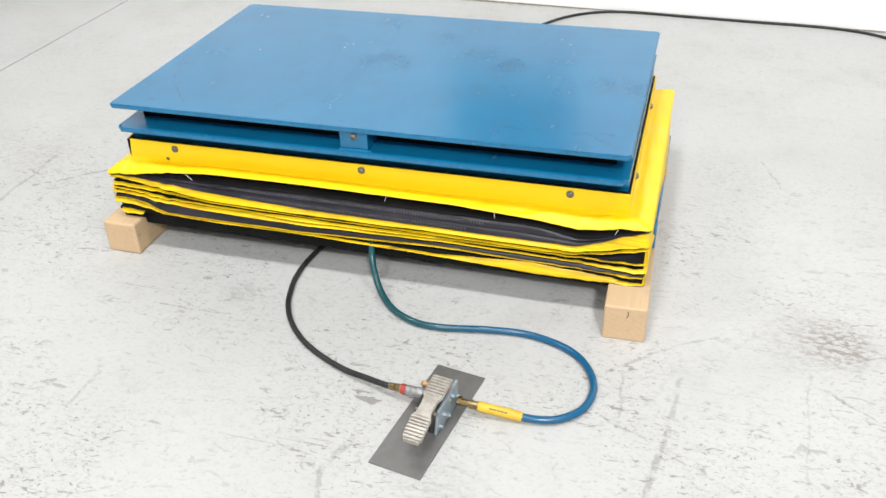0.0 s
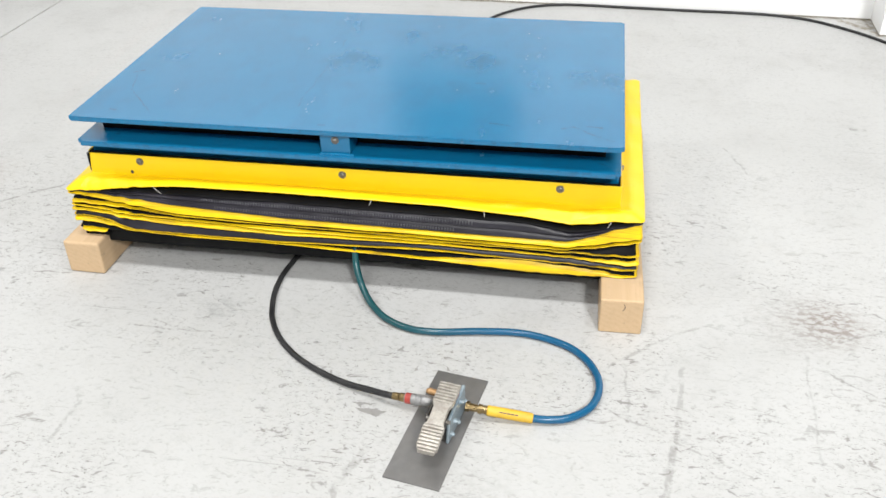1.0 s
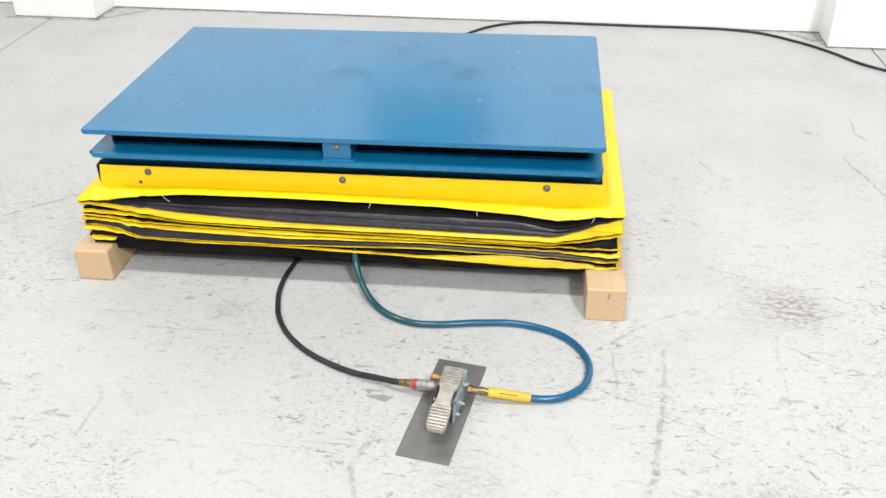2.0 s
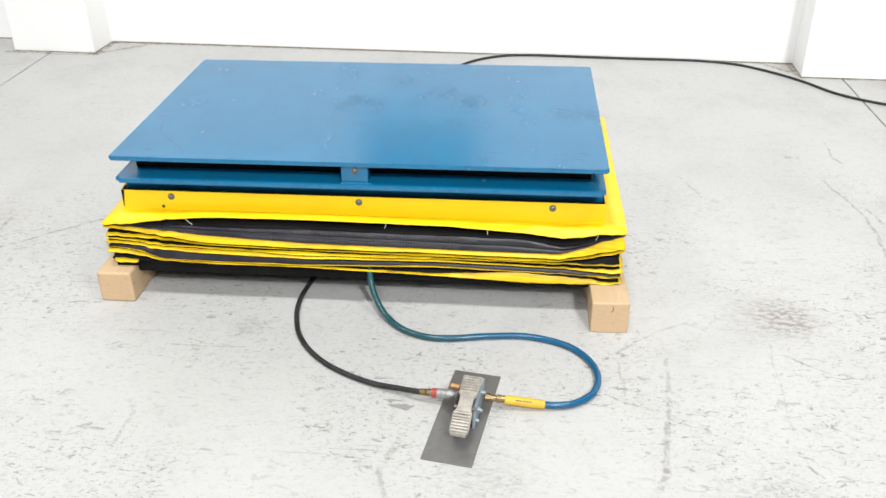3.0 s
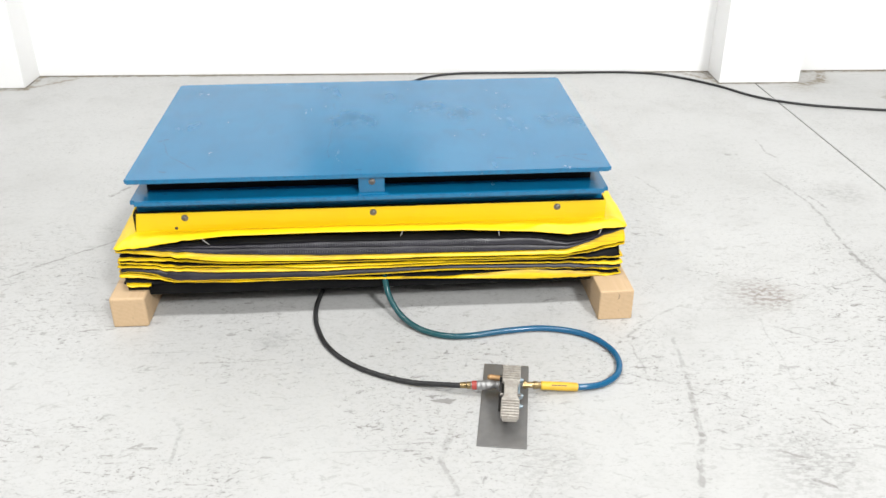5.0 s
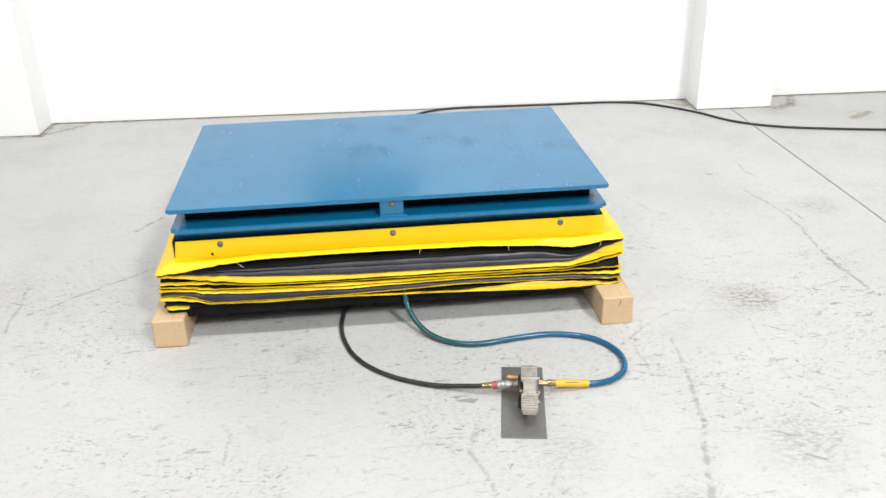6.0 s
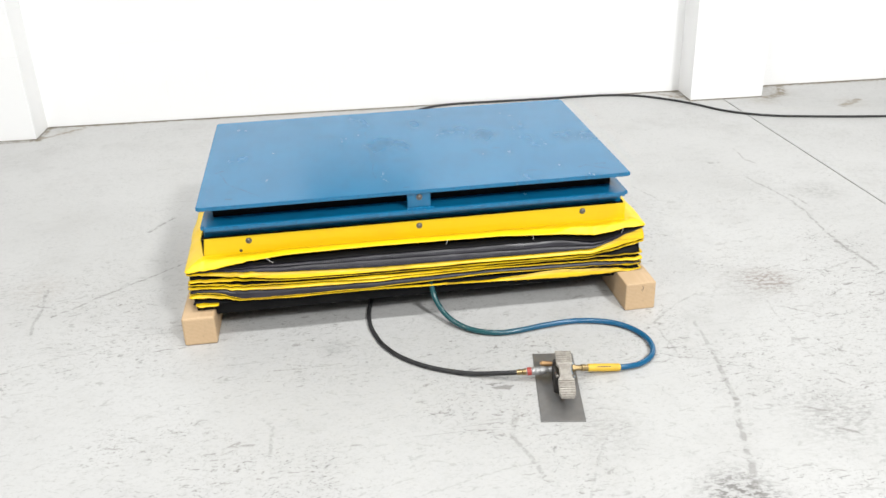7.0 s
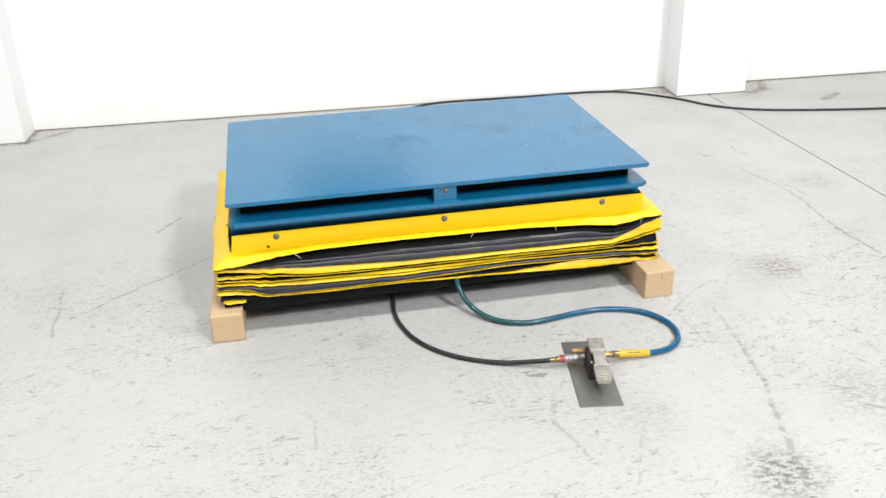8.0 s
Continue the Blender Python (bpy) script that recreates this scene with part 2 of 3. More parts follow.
    for a, b, w, k in (((-0.112, 0.55), (-0.114, 0.116), 0.0014, 0.45), ((-0.565, 0.266), (-0.534, 0.159), 0.0016, 0.5), ((-0.534, 0.159), (-0.431, 0.042), 0.0016, 0.55), ((-0.575, 0.262), (-0.555, 0.275), 0.005, 0.6),
                       ((0.325, 0.083), (0.37, 0.079), 0.004, 0.6), ((0.268, 0.298), (0.286, 0.294), 0.005, 0.6), ((0.48, 0.077), (0.50, 0.085), 0.005, 0.5), ((0.50, 0.085), (0.585, 0.03), 0.003, 0.55),
                       ((0.53, 0.094), (0.56, 0.09), 0.004, 0.55), ((-0.53, 0.05), (-0.52, 0.045), 0.005, 0.5), ((-0.04, 0.03), (-0.03, 0.03), 0.004, 0.4)):
        c = n.mix(n.math("MULTIPLY", n.segment(shaky, a, b, w * 1.3), n.math("MULTIPLY", broken, k)), c, (0.014, 0.050, 0.10))
    chip = n.step(n.noise(60, 5, 0.7), 0.48, 0.60)
    for a, b in (((-0.61, 0.0), (0.61, 0.0)), ((-0.61, 0.758), (0.61, 0.758)), ((-0.61, 0.0), (-0.61, 0.758)), ((0.61, 0.0), (0.61, 0.758))):
        c = n.mix(n.math("MULTIPLY", n.segment(n.co, a, b, 0.004), n.math("MULTIPLY", chip, 0.3)), c, (0.012, 0.060, 0.115))
    rough = n.math("MULTIPLY_ADD", soiled, 0.12, n.step(wear, 0.35, 0.75, 0.22, 0.28))
    return n.done(c, rough, 0.0, None, Specular_IOR_Level=0.68)


def vinyl(name, c1, c2, rough, gloss=0.45, soil_shade=0.0):
    n = Nodes(name)
    fold = n.noise(14, 4, 0.5, n.map((0.5, 1, 2.0)))
    weave = n.noise(420, 1)
    c = n.mix(n.step(n.noise(6, 4), 0.4, 0.7), c1, c2)
    c = n.mix(n.step(n.noise(25, 5, 0.7), 0.62, 0.8, 0, 0.25), c, tuple(v * 0.6 for v in c2))
    if soil_shade:
        # brown streaks: soiling, and the shade between pleats put into the colour
        streak = n.step(n.noise(1.0, 5, 0.7, n.map((6, 6, 240)), 0.5), 0.47, 0.68)
        rubbed = n.step(n.noise(7, 4, 0.6, n.map((1, 1, 0.3), 0, (4, 1, 0))), 0.36, 0.58, 0.15, 1.0)
        c = n.mix(n.math("MULTIPLY", n.math("MULTIPLY", streak, rubbed), soil_shade), c, (0.16, 0.09, 0.015))
    nb = n.bump(fold, 0.25, 0.006)
    return n.done(c, n.step(fold, 0.3, 0.7, rough, rough + 0.12), 0.0, n.bump(weave, 0.12, 0.0004, nb), Specular_IOR_Level=gloss)


def wood_material():
    n = Nodes("sawn_pine")
    w = n.t.nodes.new("ShaderNodeTexWave")
    w.wave_type, w.rings_direction = "RINGS", "Y"
    n.link(n.map((1, 0.12, 1), 0, (0.07, 0, 0.09)), w.inputs["Vector"])
    for k, v in (("Scale", 26), ("Distortion", 7.0), ("Detail", 4), ("Detail Scale", 1.1)):
        w.inputs[k].default_value = v
    c = n.mix(n.step(w.outputs["Fac"], 0.2, 0.9, 0, 0.16), (0.57, 0.405, 0.245), (0.48, 0.32, 0.17))
    c = n.mix(n.step(n.noise(1, 4, 0.6, n.map((160, 5, 160))), 0.45, 0.75, 0, 0.35), c, (0.47, 0.31, 0.165))
    c = n.mix(n.step(n.noise(18, 5, 0.65), 0.50, 0.72, 0, 0.45), c, (0.40, 0.29, 0.18))
    c = n.mix(n.step(n.noise(46, 5, 0.7, n.map(shift=(3, 3, 3))), 0.60, 0.74, 0, 0.35), c, (0.24, 0.18, 0.125))
    return n.done(c, 0.68, 0.0, n.bump(w.outputs["Fac"], 0.12, 0.0008))


def block_paint():
    n = Nodes("white_block_paint")
    info = n.t.nodes.new("ShaderNodeObjectInfo")
    c = n.mix(info.outputs["Random"], (0.915, 0.915, 0.915), (0.905, 0.905, 0.905))
    c = n.mix(n.step(n.noise(3, 5), 0.55, 0.8, 0, 0.3), c, (0.82, 0.82, 0.81))
    return n.done(c, 0.6, 0.0, n.bump(n.noise(110, 5, 0.65), 0.35, 0.0012))


def hose_blue():
    n = Nodes("blue_teal_hose")
    s = n.t.nodes.new("ShaderNodeSeparateXYZ")
    n.link(n.co, s.inputs[0])
    c = n.mix(n.step(s.outputs[0], 0.12, 0.42), (0.010, 0.066, 0.074), (0.004, 0.086, 0.190))
    c = n.mix(n.step(n.noise(40, 4), 0.55, 0.75, 0, 0.3), c, (0.05, 0.12, 0.17))
    return n.done(c, 0.22, 0.0, n.bump(n.noise(200, 2), 0.05, 0.0005), Specular_IOR_Level=0.5)


FLOOR = floor_material()
BLUE = blue_paint()
YELLOW = vinyl("yellow_vinyl", (0.88, 0.59, 0.003), (0.85, 0.55, 0.003), 0.36)
# the folds' yellow, browned for soiling and for the shade among the pleats
SHADED_SOILED = vinyl("soiled_shaded_yellow_vinyl", (0.88, 0.58, 0.003), (0.76, 0.47, 0.003), 0.36, 0.45, 0.62)
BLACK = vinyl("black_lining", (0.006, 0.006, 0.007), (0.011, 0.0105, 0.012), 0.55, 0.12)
GREY = vinyl("charcoal_fabric", (0.016, 0.0145, 0.021), (0.033, 0.030, 0.042), 0.33, 0.42)
WOOD = wood_material()
PAINT = block_paint()
THREAD = plain("thread", (0.55, 0.54, 0.5), (0.42, 0.41, 0.4), 30, (0.7, 0.8))
SEAM = plain("seam_thread", (0.05, 0.05, 0.058), (0.10, 0.10, 0.11), 60, (0.5, 0.6))
STEEL = plain("dark_mill_steel", (0.20, 0.194, 0.19), (0.235, 0.228, 0.222), 7, (0.34, 0.46), 0.6, 0.1)
ZINC = plain("zinc_plate", (0.55, 0.56, 0.57), (0.40, 0.41, 0.42), 60, (0.25, 0.4), 0.9, 0.1, 150)
ALLOY = plain("cast_alloy", (0.50, 0.47, 0.425), (0.34, 0.31, 0.275), 45, (0.38, 0.52), 0.6, 0.3, 220)
SATIN = plain("satin_steel", (0.36, 0.36, 0.36), (0.27, 0.265, 0.26), 80, (0.38, 0.5), 0.6, 0.2, 200)
DULL = plain("dull_bolt_steel", (0.16, 0.145, 0.125), (0.27, 0.255, 0.235), 90, (0.4, 0.55), 0.7, 0.2, 200)
BLUEGREY = plain("blue_grey_casting", (0.20, 0.27, 0.32), (0.30, 0.35, 0.38), 50, (0.35, 0.5), 0.3, 0.25, 200)
BRASS = plain("brass", (0.33, 0.245, 0.12), (0.22, 0.16, 0.08), 70, (0.25, 0.4), 0.95, 0.1, 200)
BRONZE = plain("sintered_bronze", (0.50, 0.30, 0.14), (0.38, 0.22, 0.10), 90, (0.5, 0.6), 0.5, 0.4, 300)
RED = plain("red_enamel", (0.40, 0.06, 0.045), (0.30, 0.04, 0.03), 50, (0.35, 0.5))
RUBBER = plain("black_rubber", (0.016, 0.016, 0.017), (0.032, 0.032, 0.033), 25, (0.42, 0.58), 0, 0.15, 150, Specular_IOR_Level=0.35)
SLEEVE = plain("yellow_sleeve", (0.66, 0.42, 0.03), (0.58, 0.35, 0.03), 40, (0.4, 0.5))
INK = plain("dark_ink", (0.03, 0.03, 0.03), (0.05, 0.05, 0.05), 40, (0.5, 0.6))
CASTDARK = plain("dark_casting", (0.035, 0.033, 0.032), (0.07, 0.065, 0.06), 60, (0.45, 0.6), 0.4, 0.3, 200)
HOSEBLUE = hose_blue()
FARWALL = plain("plain_grey_wall", (0.42, 0.42, 0.41), (0.36, 0.36, 0.355), 2, (0.6, 0.7), 0, 0.2, 80)
BOARD = plain("dark_board", (0.035, 0.036, 0.038), (0.055, 0.056, 0.058), 6, (0.6, 0.75), 0, 0.1, 120)
DIRT = plain("joint_dirt", (0.17, 0.152, 0.125), (0.42, 0.385, 0.33), 30, (0.8, 0.9), 0, 0.5, 120, 0.003)
PLASTER = plain("plain_white_wall", (0.80, 0.80, 0.79), (0.76, 0.76, 0.75), 2, (0.6, 0.7), 0, 0.2, 80)
CEILING = plain("ceiling_panel", (0.30, 0.30, 0.30), (0.25, 0.25, 0.25), 3, (0.7, 0.8), 0, 0.1, 60)
# black of the base frame, also used where gaps lie in shade
BASEBLACK = plain("black_frame_and_gap_shade", (0.006, 0.006, 0.0065), (0.011, 0.011, 0.011), 10, (0.7, 0.85), Specular_IOR_Level=0.08)


# ---- builders ----
def part(name, bm, material, parent=None, label="", smooth=False):
    me = bpy.data.meshes.new(name)
    bmesh.ops.recalc_face_normals(bm, faces=bm.faces)
    bm.to_mesh(me)
    bm.free()
    me.materials.append(material)
    if smooth:
        me.shade_smooth()
    ob = new(name, me)
    if parent:
        ob.parent = parent
    if label:
        tagged(ob, label)
    return ob


def box(x0, x1, y0, y1, z0, z1, bevel=0.0, bm=None, m=None, segments=2):
    """A box with rounded edges, added to bm."""
    b = bmesh.new()
    bmesh.ops.create_cube(b, size=1)
    for v in b.verts:
        v.co = Vector(((x0 + x1) / 2 + v.co.x * (x1 - x0), (y0 + y1) / 2 + v.co.y * (y1 - y0), (z0 + z1) / 2 + v.co.z * (z1 - z0)))
    if bevel:
        bmesh.ops.bevel(b, geom=b.edges[:], offset=bevel, segments=segments, affect="EDGES", profile=0.5)
    if m:
        b.transform(m)
    if bm is None:
        return b
    me = bpy.data.meshes.new("tmp")
    b.to_mesh(me)
    b.free()
    bm.from_mesh(me)
    bpy.data.meshes.remove(me)
    return bm


def spline(points, steps=10):
    p = [Vector(q) for q in points]
    p = [p[0] * 2 - p[1], *p, p[-1] * 2 - p[-2]]
    out = []
    for i in range(1, len(p) - 2):
        for k in range(steps):
            t = k / steps
            a, b, c, d = p[i - 1:i + 3]
            out.append(0.5 * ((2 * b) + (c - a) * t + (2 * a - 5 * b + 4 * c - d) * t * t + (3 * b - a - 3 * c + d) * t ** 3))
    return out + [p[-2]]


def tube(points, radius, sides=16, steps=10):
    """A tube along a smooth curve; radius may be a function of 0..1."""
    line = spline(points, steps) if steps else [Vector(q) for q in points]
    bm, rings, up = bmesh.new(), [], None
    for i, p in enumerate(line):
        d = (line[min(i + 1, len(line) - 1)] - line[max(i - 1, 0)]).normalized()
        if up is None:
            up = d.orthogonal().normalized()
        up = (up - d * up.dot(d)).normalized()
        side = d.cross(up)
        r = radius(i / (len(line) - 1)) if callable(radius) else radius
        rings.append([bm.verts.new(p + r * (math.cos(a) * up + math.sin(a) * side)) for a in (2 * math.pi * k / sides for k in range(sides))])
    for a, b in zip(rings, rings[1:]):
        for k in range(sides):
            bm.faces.new((a[k], a[(k + 1) % sides], b[(k + 1) % sides], b[k]))
    bm.faces.new(rings[0][::-1])
    bm.faces.new(rings[-1])
    return bm


def turned(a, b, profile, sides=20):
    """A solid turned about the line from a to b; profile: (share of the length, radius)."""
    a, b = Vector(a), Vector(b)
    d = (b - a).normalized()
    up = d.orthogonal().normalized()
    side = d.cross(up)
    bm, rings = bmesh.new(), []
    for s, r in profile:
        rings.append([bm.verts.new(a.lerp(b, s) + r * (math.cos(t) * up + math.sin(t) * side)) for t in (2 * math.pi * k / sides for k in range(sides))])
    for p, q in zip(rings, rings[1:]):
        for k in range(sides):
            bm.faces.new((p[k], p[(k + 1) % sides], q[(k + 1) % sides], q[k]))
    bm.faces.new(rings[0][::-1])
    bm.faces.new(rings[-1])
    return bm


def bolt(parent, at, out, r=0.0082, label="grey zinc bolt head with washer"):
    """A button-head bolt on its washer, pointing along out."""
    at, out = Vector(at), Vector(out)
    bm = turned(at - out * 0.002, at + out * 0.006, ((0, r * 1.1), (0.45, r * 1.1), (0.46, r * 0.8), (0.8, r * 0.75), (0.97, r * 0.5), (0.98, r * 0.3), (0.7, r * 0.28)), 14)
    return part("bolt", bm, DULL, parent, label)


# ---- setting: floor, walls, ceiling ----
floor = part("floor", box(-8.2, 9.2, -13.2, 3.0, -0.2, -0.006), DIRT)
tagged(floor, "worn white concrete floor with saw-cut joints and scuffs", "floor", kind="structure")
JOINTS = (-8.2, -1.838, 1.785, 9.2)
for x0, x1 in zip(JOINTS, JOINTS[1:]):
    bm, rings = bmesh.new(), []
    for y in (-13.2, -6.0, *np.arange(-2.0, 2.2, 0.006), 3.0):
        a, b = (x + d * (0.0026 + 0.0016 * abs(noise.noise(Vector((x, y * 23, 1)))) + 0.0022 * max(0, noise.noise(Vector((x, y * 70, d))) - 0.12)) for x, d in ((x0, 1), (x1, -1)))
        rings.append([bm.verts.new(p) for p in ((a, y, -0.0055), (a, y, -0.0012), (a + 0.0012, y, 0), (b - 0.0012, y, 0), (b, y, -0.0012), (b, y, -0.0055))])
    for p, q in zip(rings, rings[1:]):
        for k in range(5):
            bm.faces.new((p[k], p[k + 1], q[k + 1], q[k]))
    part("floor_slab", bm, FLOOR, floor)

WALL = pose(0, 2.158, 0, 0, 0, -2.64)
wall = part("wall_north", box(-9.4, 9.4, 0.0007, 0.2, 0.0, 6.0), PLASTER)
wall.matrix_world = WALL
tagged(wall, "white painted concrete block wall, dirty along its foot", "wall", kind="structure")
for x0, x1 in ((-9.4, -3.0), (3.0, 9.4)):
    part("wall_panel", box(x0, x1, 0.0, 0.0028, 0.006, 6.0), PLASTER, wall)
part("wall_panel", box(-3.0, 3.0, 0.0, 0.0028, 4.0, 6.0), PLASTER, wall)
part("wall_gap", box(-3.0, 3.0, -0.001, 0.0026, 0.0005, 0.0045), DIRT, wall, "dark dirt-filled gap at the floor")


def block_mesh(w, h, d=0.006):
    """The face of one block, its edges chamfered into the joint."""
    bm, c = bmesh.new(), 0.0016
    rims = []
    for inset, y in ((0.0003, 0.002), (0.0003, 0.0004), (0.0003 + c, 0.0)):
        rims.append([bm.verts.new((x, y, z)) for x, z in ((inset, inset), (w - inset, inset), (w - inset, h - inset), (inset, h - inset))])
    for a, b in zip(rims, rims[1:]):
        for k in range(4):
            bm.faces.new((a[k], a[(k + 1) % 4], b[(k + 1) % 4], b[k]))
    bm.faces.new(rims[-1])
    me = bpy.data.meshes.new("block")
    bmesh.ops.recalc_face_normals(bm, faces=bm.faces)
    bm.to_mesh(me)
    bm.free()
    me.materials.append(PAINT)
    return me


# out of view: added for the dark patch reflected in the blue plate
board = new("mirrored_board")
board.matrix_world = WALL @ pose(-0.08, 0, 1.20)
tagged(board, "unseen dark board on the white wall, inferred from its reflection in the blue plate", "notice board")
part("panel", box(-0.27, 0.27, -0.016, -0.001, 0.02, 0.68, 0.001, segments=1), BOARD, board)
for x0, x1, z0, z1 in ((-0.29, 0.29, 0.0, 0.02), (-0.29, 0.29, 0.68, 0.70), (-0.29, -0.27, 0.02, 0.68), (0.27, 0.29, 0.02, 0.68)):
    part("frame_bar", box(x0, x1, -0.024, -0.001, z0, z1, 0.002), BASEBLACK, board)

COLUMNS = ((-2.015, -1.61), (1.623, 2.0))
DEPTH = 0.185
for i, (x0, x1) in enumerate(COLUMNS):
    col = part(f"column_{i + 1}", box(x0 + 0.0007, x1 - 0.0007, -DEPTH + 0.0007, 0.0005, 0.0, 6.0), PLASTER)
    col.matrix_world = WALL
    tagged(col, "white painted block pilaster against the wall", "pilaster", kind="structure")
    front, side = block_mesh(x1 - x0, 0.2), block_mesh(DEPTH, 0.2)
    for k in range(20):
        for me, m in ((front, pose(x0, -DEPTH, k * 0.2)), (side, pose(x0, 0, k * 0.2, 0, 0, -90)), (side, pose(x1, -DEPTH, k * 0.2, 0, 0, 90))):
            ob = new("block", me)
            ob.parent, ob.matrix_local = col, m @ pose(0, 0, 0.004 if k == 0 else 0)
    gap = box(x0 - 0.0005, x1 + 0.0005, -DEPTH - 0.0005, 0.0, 0.0005, 0.004)
    part("wall_gap", gap, DIRT, col, "dark dirt line at the floor")

for name, dims in (("wall_south", (-8.2, 9.2, -13.2, -13.0, 0.001, 6.0)), ("wall_west", (-8.2, -8.0, -12.999, 2.9, 0.001, 6.0)), ("wall_east", (9.0, 9.2, -12.999, 2.9, 0.001, 6.0))):
    tagged(part(name, box(*dims), FARWALL), "plain grey wall behind the viewer", "wall", kind="structure")
tagged(part("ceiling", box(-8.2, 9.2, -13.2, 3.0, 6.001, 6.1), CEILING), "plain grey ceiling", "ceiling", kind="structure")


# ---- timber blocks ----
def timber(x, w, y0, y1, h, turn, worn):
    bm = box(-w / 2, w / 2, 0, y1 - y0, 0.0, h, worn, segments=3)
    bmesh.ops.subdivide_edges(bm, edges=[e for e in bm.edges if e.calc_length() > 0.3], cuts=10)
    for v in bm.verts:
        v.co += 0.0009 * noise.noise_vector(v.co * 9 + Vector((x * 7, 0, 0)))
        v.co.z = max(v.co.z, 0.0)
    ob = part("timber_block", bm, WOOD)
    ob.matrix_world = pose(x, y0, 0, 0, 0, turn)
    return tagged(ob, "square pale pine timber block on the floor under the table", "timber block", "blocks under the lift table")


timber(-0.6475, 0.092, -0.03, 0.80, 0.0885, -1.0, 0.0062)
right_block = timber(0.634, 0.092, -0.082, 0.79, 0.0885, 1.0, 0.004)
part("crack", tube([(0.004, 0.0, 0.078), (0.007, -0.0002, 0.073), (0.006, 0.0, 0.068), (0.003, 0.0002, 0.062)], 0.0008, 6, 4), INK, right_block, "small dark split in the end grain")

# ---- lift table ----
table = new("lift_table")
tagged(table, "low blue steel pneumatic lift table with folded yellow and black bellows", "lift table")


def plate(x0, x1, y0, y1, z0, z1, r=0.006):
    bm = box(x0, x1, y0, y1, z0, z1)
    bmesh.ops.bevel(bm, geom=[e for e in bm.edges if abs(e.verts[0].co.z - e.verts[1].co.z) > 1e-4], offset=r, segments=3, affect="EDGES")
    bmesh.ops.bevel(bm, geom=[e for e in bm.edges if abs(e.verts[0].co.z - e.verts[1].co.z) < 1e-4 and len(e.link_faces) == 2 and e.calc_face_angle() > 1], offset=0.0016, segments=2, affect="EDGES")
    return bm


part("top_plate", plate(-0.61, 0.61, 0.0, 0.758, 0.3955, 0.407), BLUE, table, "scuffed blue painted steel top")
part("lower_plate", plate(-0.606, 0.608, 0.0, 0.758, 0.335, 0.347, 0.012), BLUE, table)
# black block in the gap: the top plate's shadow put into its colour
part("shade_spacer", box(-0.575, 0.575, 0.075, 0.69, 0.347, 0.3955), BASEBLACK, table, "spacer between the plates, black to stand for the gap's shade")
bracket = part("bracket", box(-0.034, 0.032, 0.012, 0.075, 0.347, 0.3955, 0.002), BLUE, table)
part("weld_bead", tube([(-0.036, 0.011, 0.3475), (0.0, 0.009, 0.349), (0.04, 0.010, 0.348)], lambda t: 0.0032 + 0.0008 * math.sin(t * 40), 8), BLUE, bracket)
bolt(bracket, (0.0, 0.012, 0.381), (0, -1, 0), 0.0078)
part("frame_skirt", box(-0.607, 0.607, 0.062, 0.71, 0.286, 0.335, 0.003), BLUE, table)
part("base_frame", box(-0.6, 0.587, 0.022, 0.74, 0.066, 0.12, 0.003), BASEBLACK, table, "black steel base frame")
for x in (-0.62, 0.62):
    part("base_foot", box(x - 0.03, x + 0.03, 0.01, 0.76, 0.089, 0.1, 0.002), BASEBLACK, table)
part("side_rail", box(0.655, 0.674, 0.16, 0.66, 0.09, 0.15, 0.003), BLUE, table, "blue painted steel side rail")

# collar of the bellows, screwed to the skirt
collar = part("bellows_collar", box(-0.612, 0.615, 0.0415, 0.0445, 0.243, 0.2955, 0.0012, segments=1), YELLOW, table, "yellow vinyl collar")
side_collars = {}
for x, y0 in ((-0.6165, 0.056), (0.6125, 0.046)):
    side_collars[x] = part("bellows_collar", box(x - 0.0015, x + 0.0015, y0, 0.722, 0.243, 0.2955, 0.0012, segments=1), YELLOW, table, "yellow vinyl collar")
part("bellows_collar", box(-0.615, 0.615, 0.7185, 0.7215, 0.243, 0.2955, 0.0012, segments=1), YELLOW, table, "yellow vinyl collar")
# black strips added behind the collar so that its gaps read as shade
part("collar_gap_shade", box(-0.606, 0.6075, 0.0462, 0.0505, 0.243, 0.298), BASEBLACK, table)
part("collar_gap_shade", box(-0.6145, -0.608, 0.0462, 0.717, 0.243, 0.294), BASEBLACK, table)
part("collar_gap_shade", box(0.6078, 0.6105, 0.0512, 0.717, 0.243, 0.297), BASEBLACK, table)
for x in (-0.484, 0.0, 0.484):
    bolt(collar, (x, 0.0415, 0.281), (0, -1, 0))
# solid black wedge on the collar's front, painting the dark inside its open end
bm = bmesh.new()
slit = [[bm.verts.new((x, y, z)) for x, z in ((-0.6135, 0.2955), (-0.6055, 0.2955), (-0.6075, 0.281), (-0.6105, 0.262), (-0.6125, 0.250), (-0.6135, 0.250))] for y in (0.0405, 0.043)]
for k in range(6):
    bm.faces.new((slit[0][k], slit[0][(k + 1) % 6], slit[1][(k + 1) % 6], slit[1][k]))
bm.faces.new(slit[0])
bm.faces.new(slit[1][::-1])
part("collar_slit_shade", bm, BASEBLACK, collar, "black wedge standing for the shade in the collar's open end")
part("eyelet", turned((-0.509, 0.0425, 0.252), (-0.509, 0.0405, 0.252), ((0, 0.0045), (0.6, 0.0045), (1, 0.0034)), 12), INK, collar, "small dark hole")
for x, ob in side_collars.items():
    for y in (0.17, 0.56):
        bolt(ob, (x + math.copysign(0.0015, x), y, 0.274), (math.copysign(1, x), 0, 0))

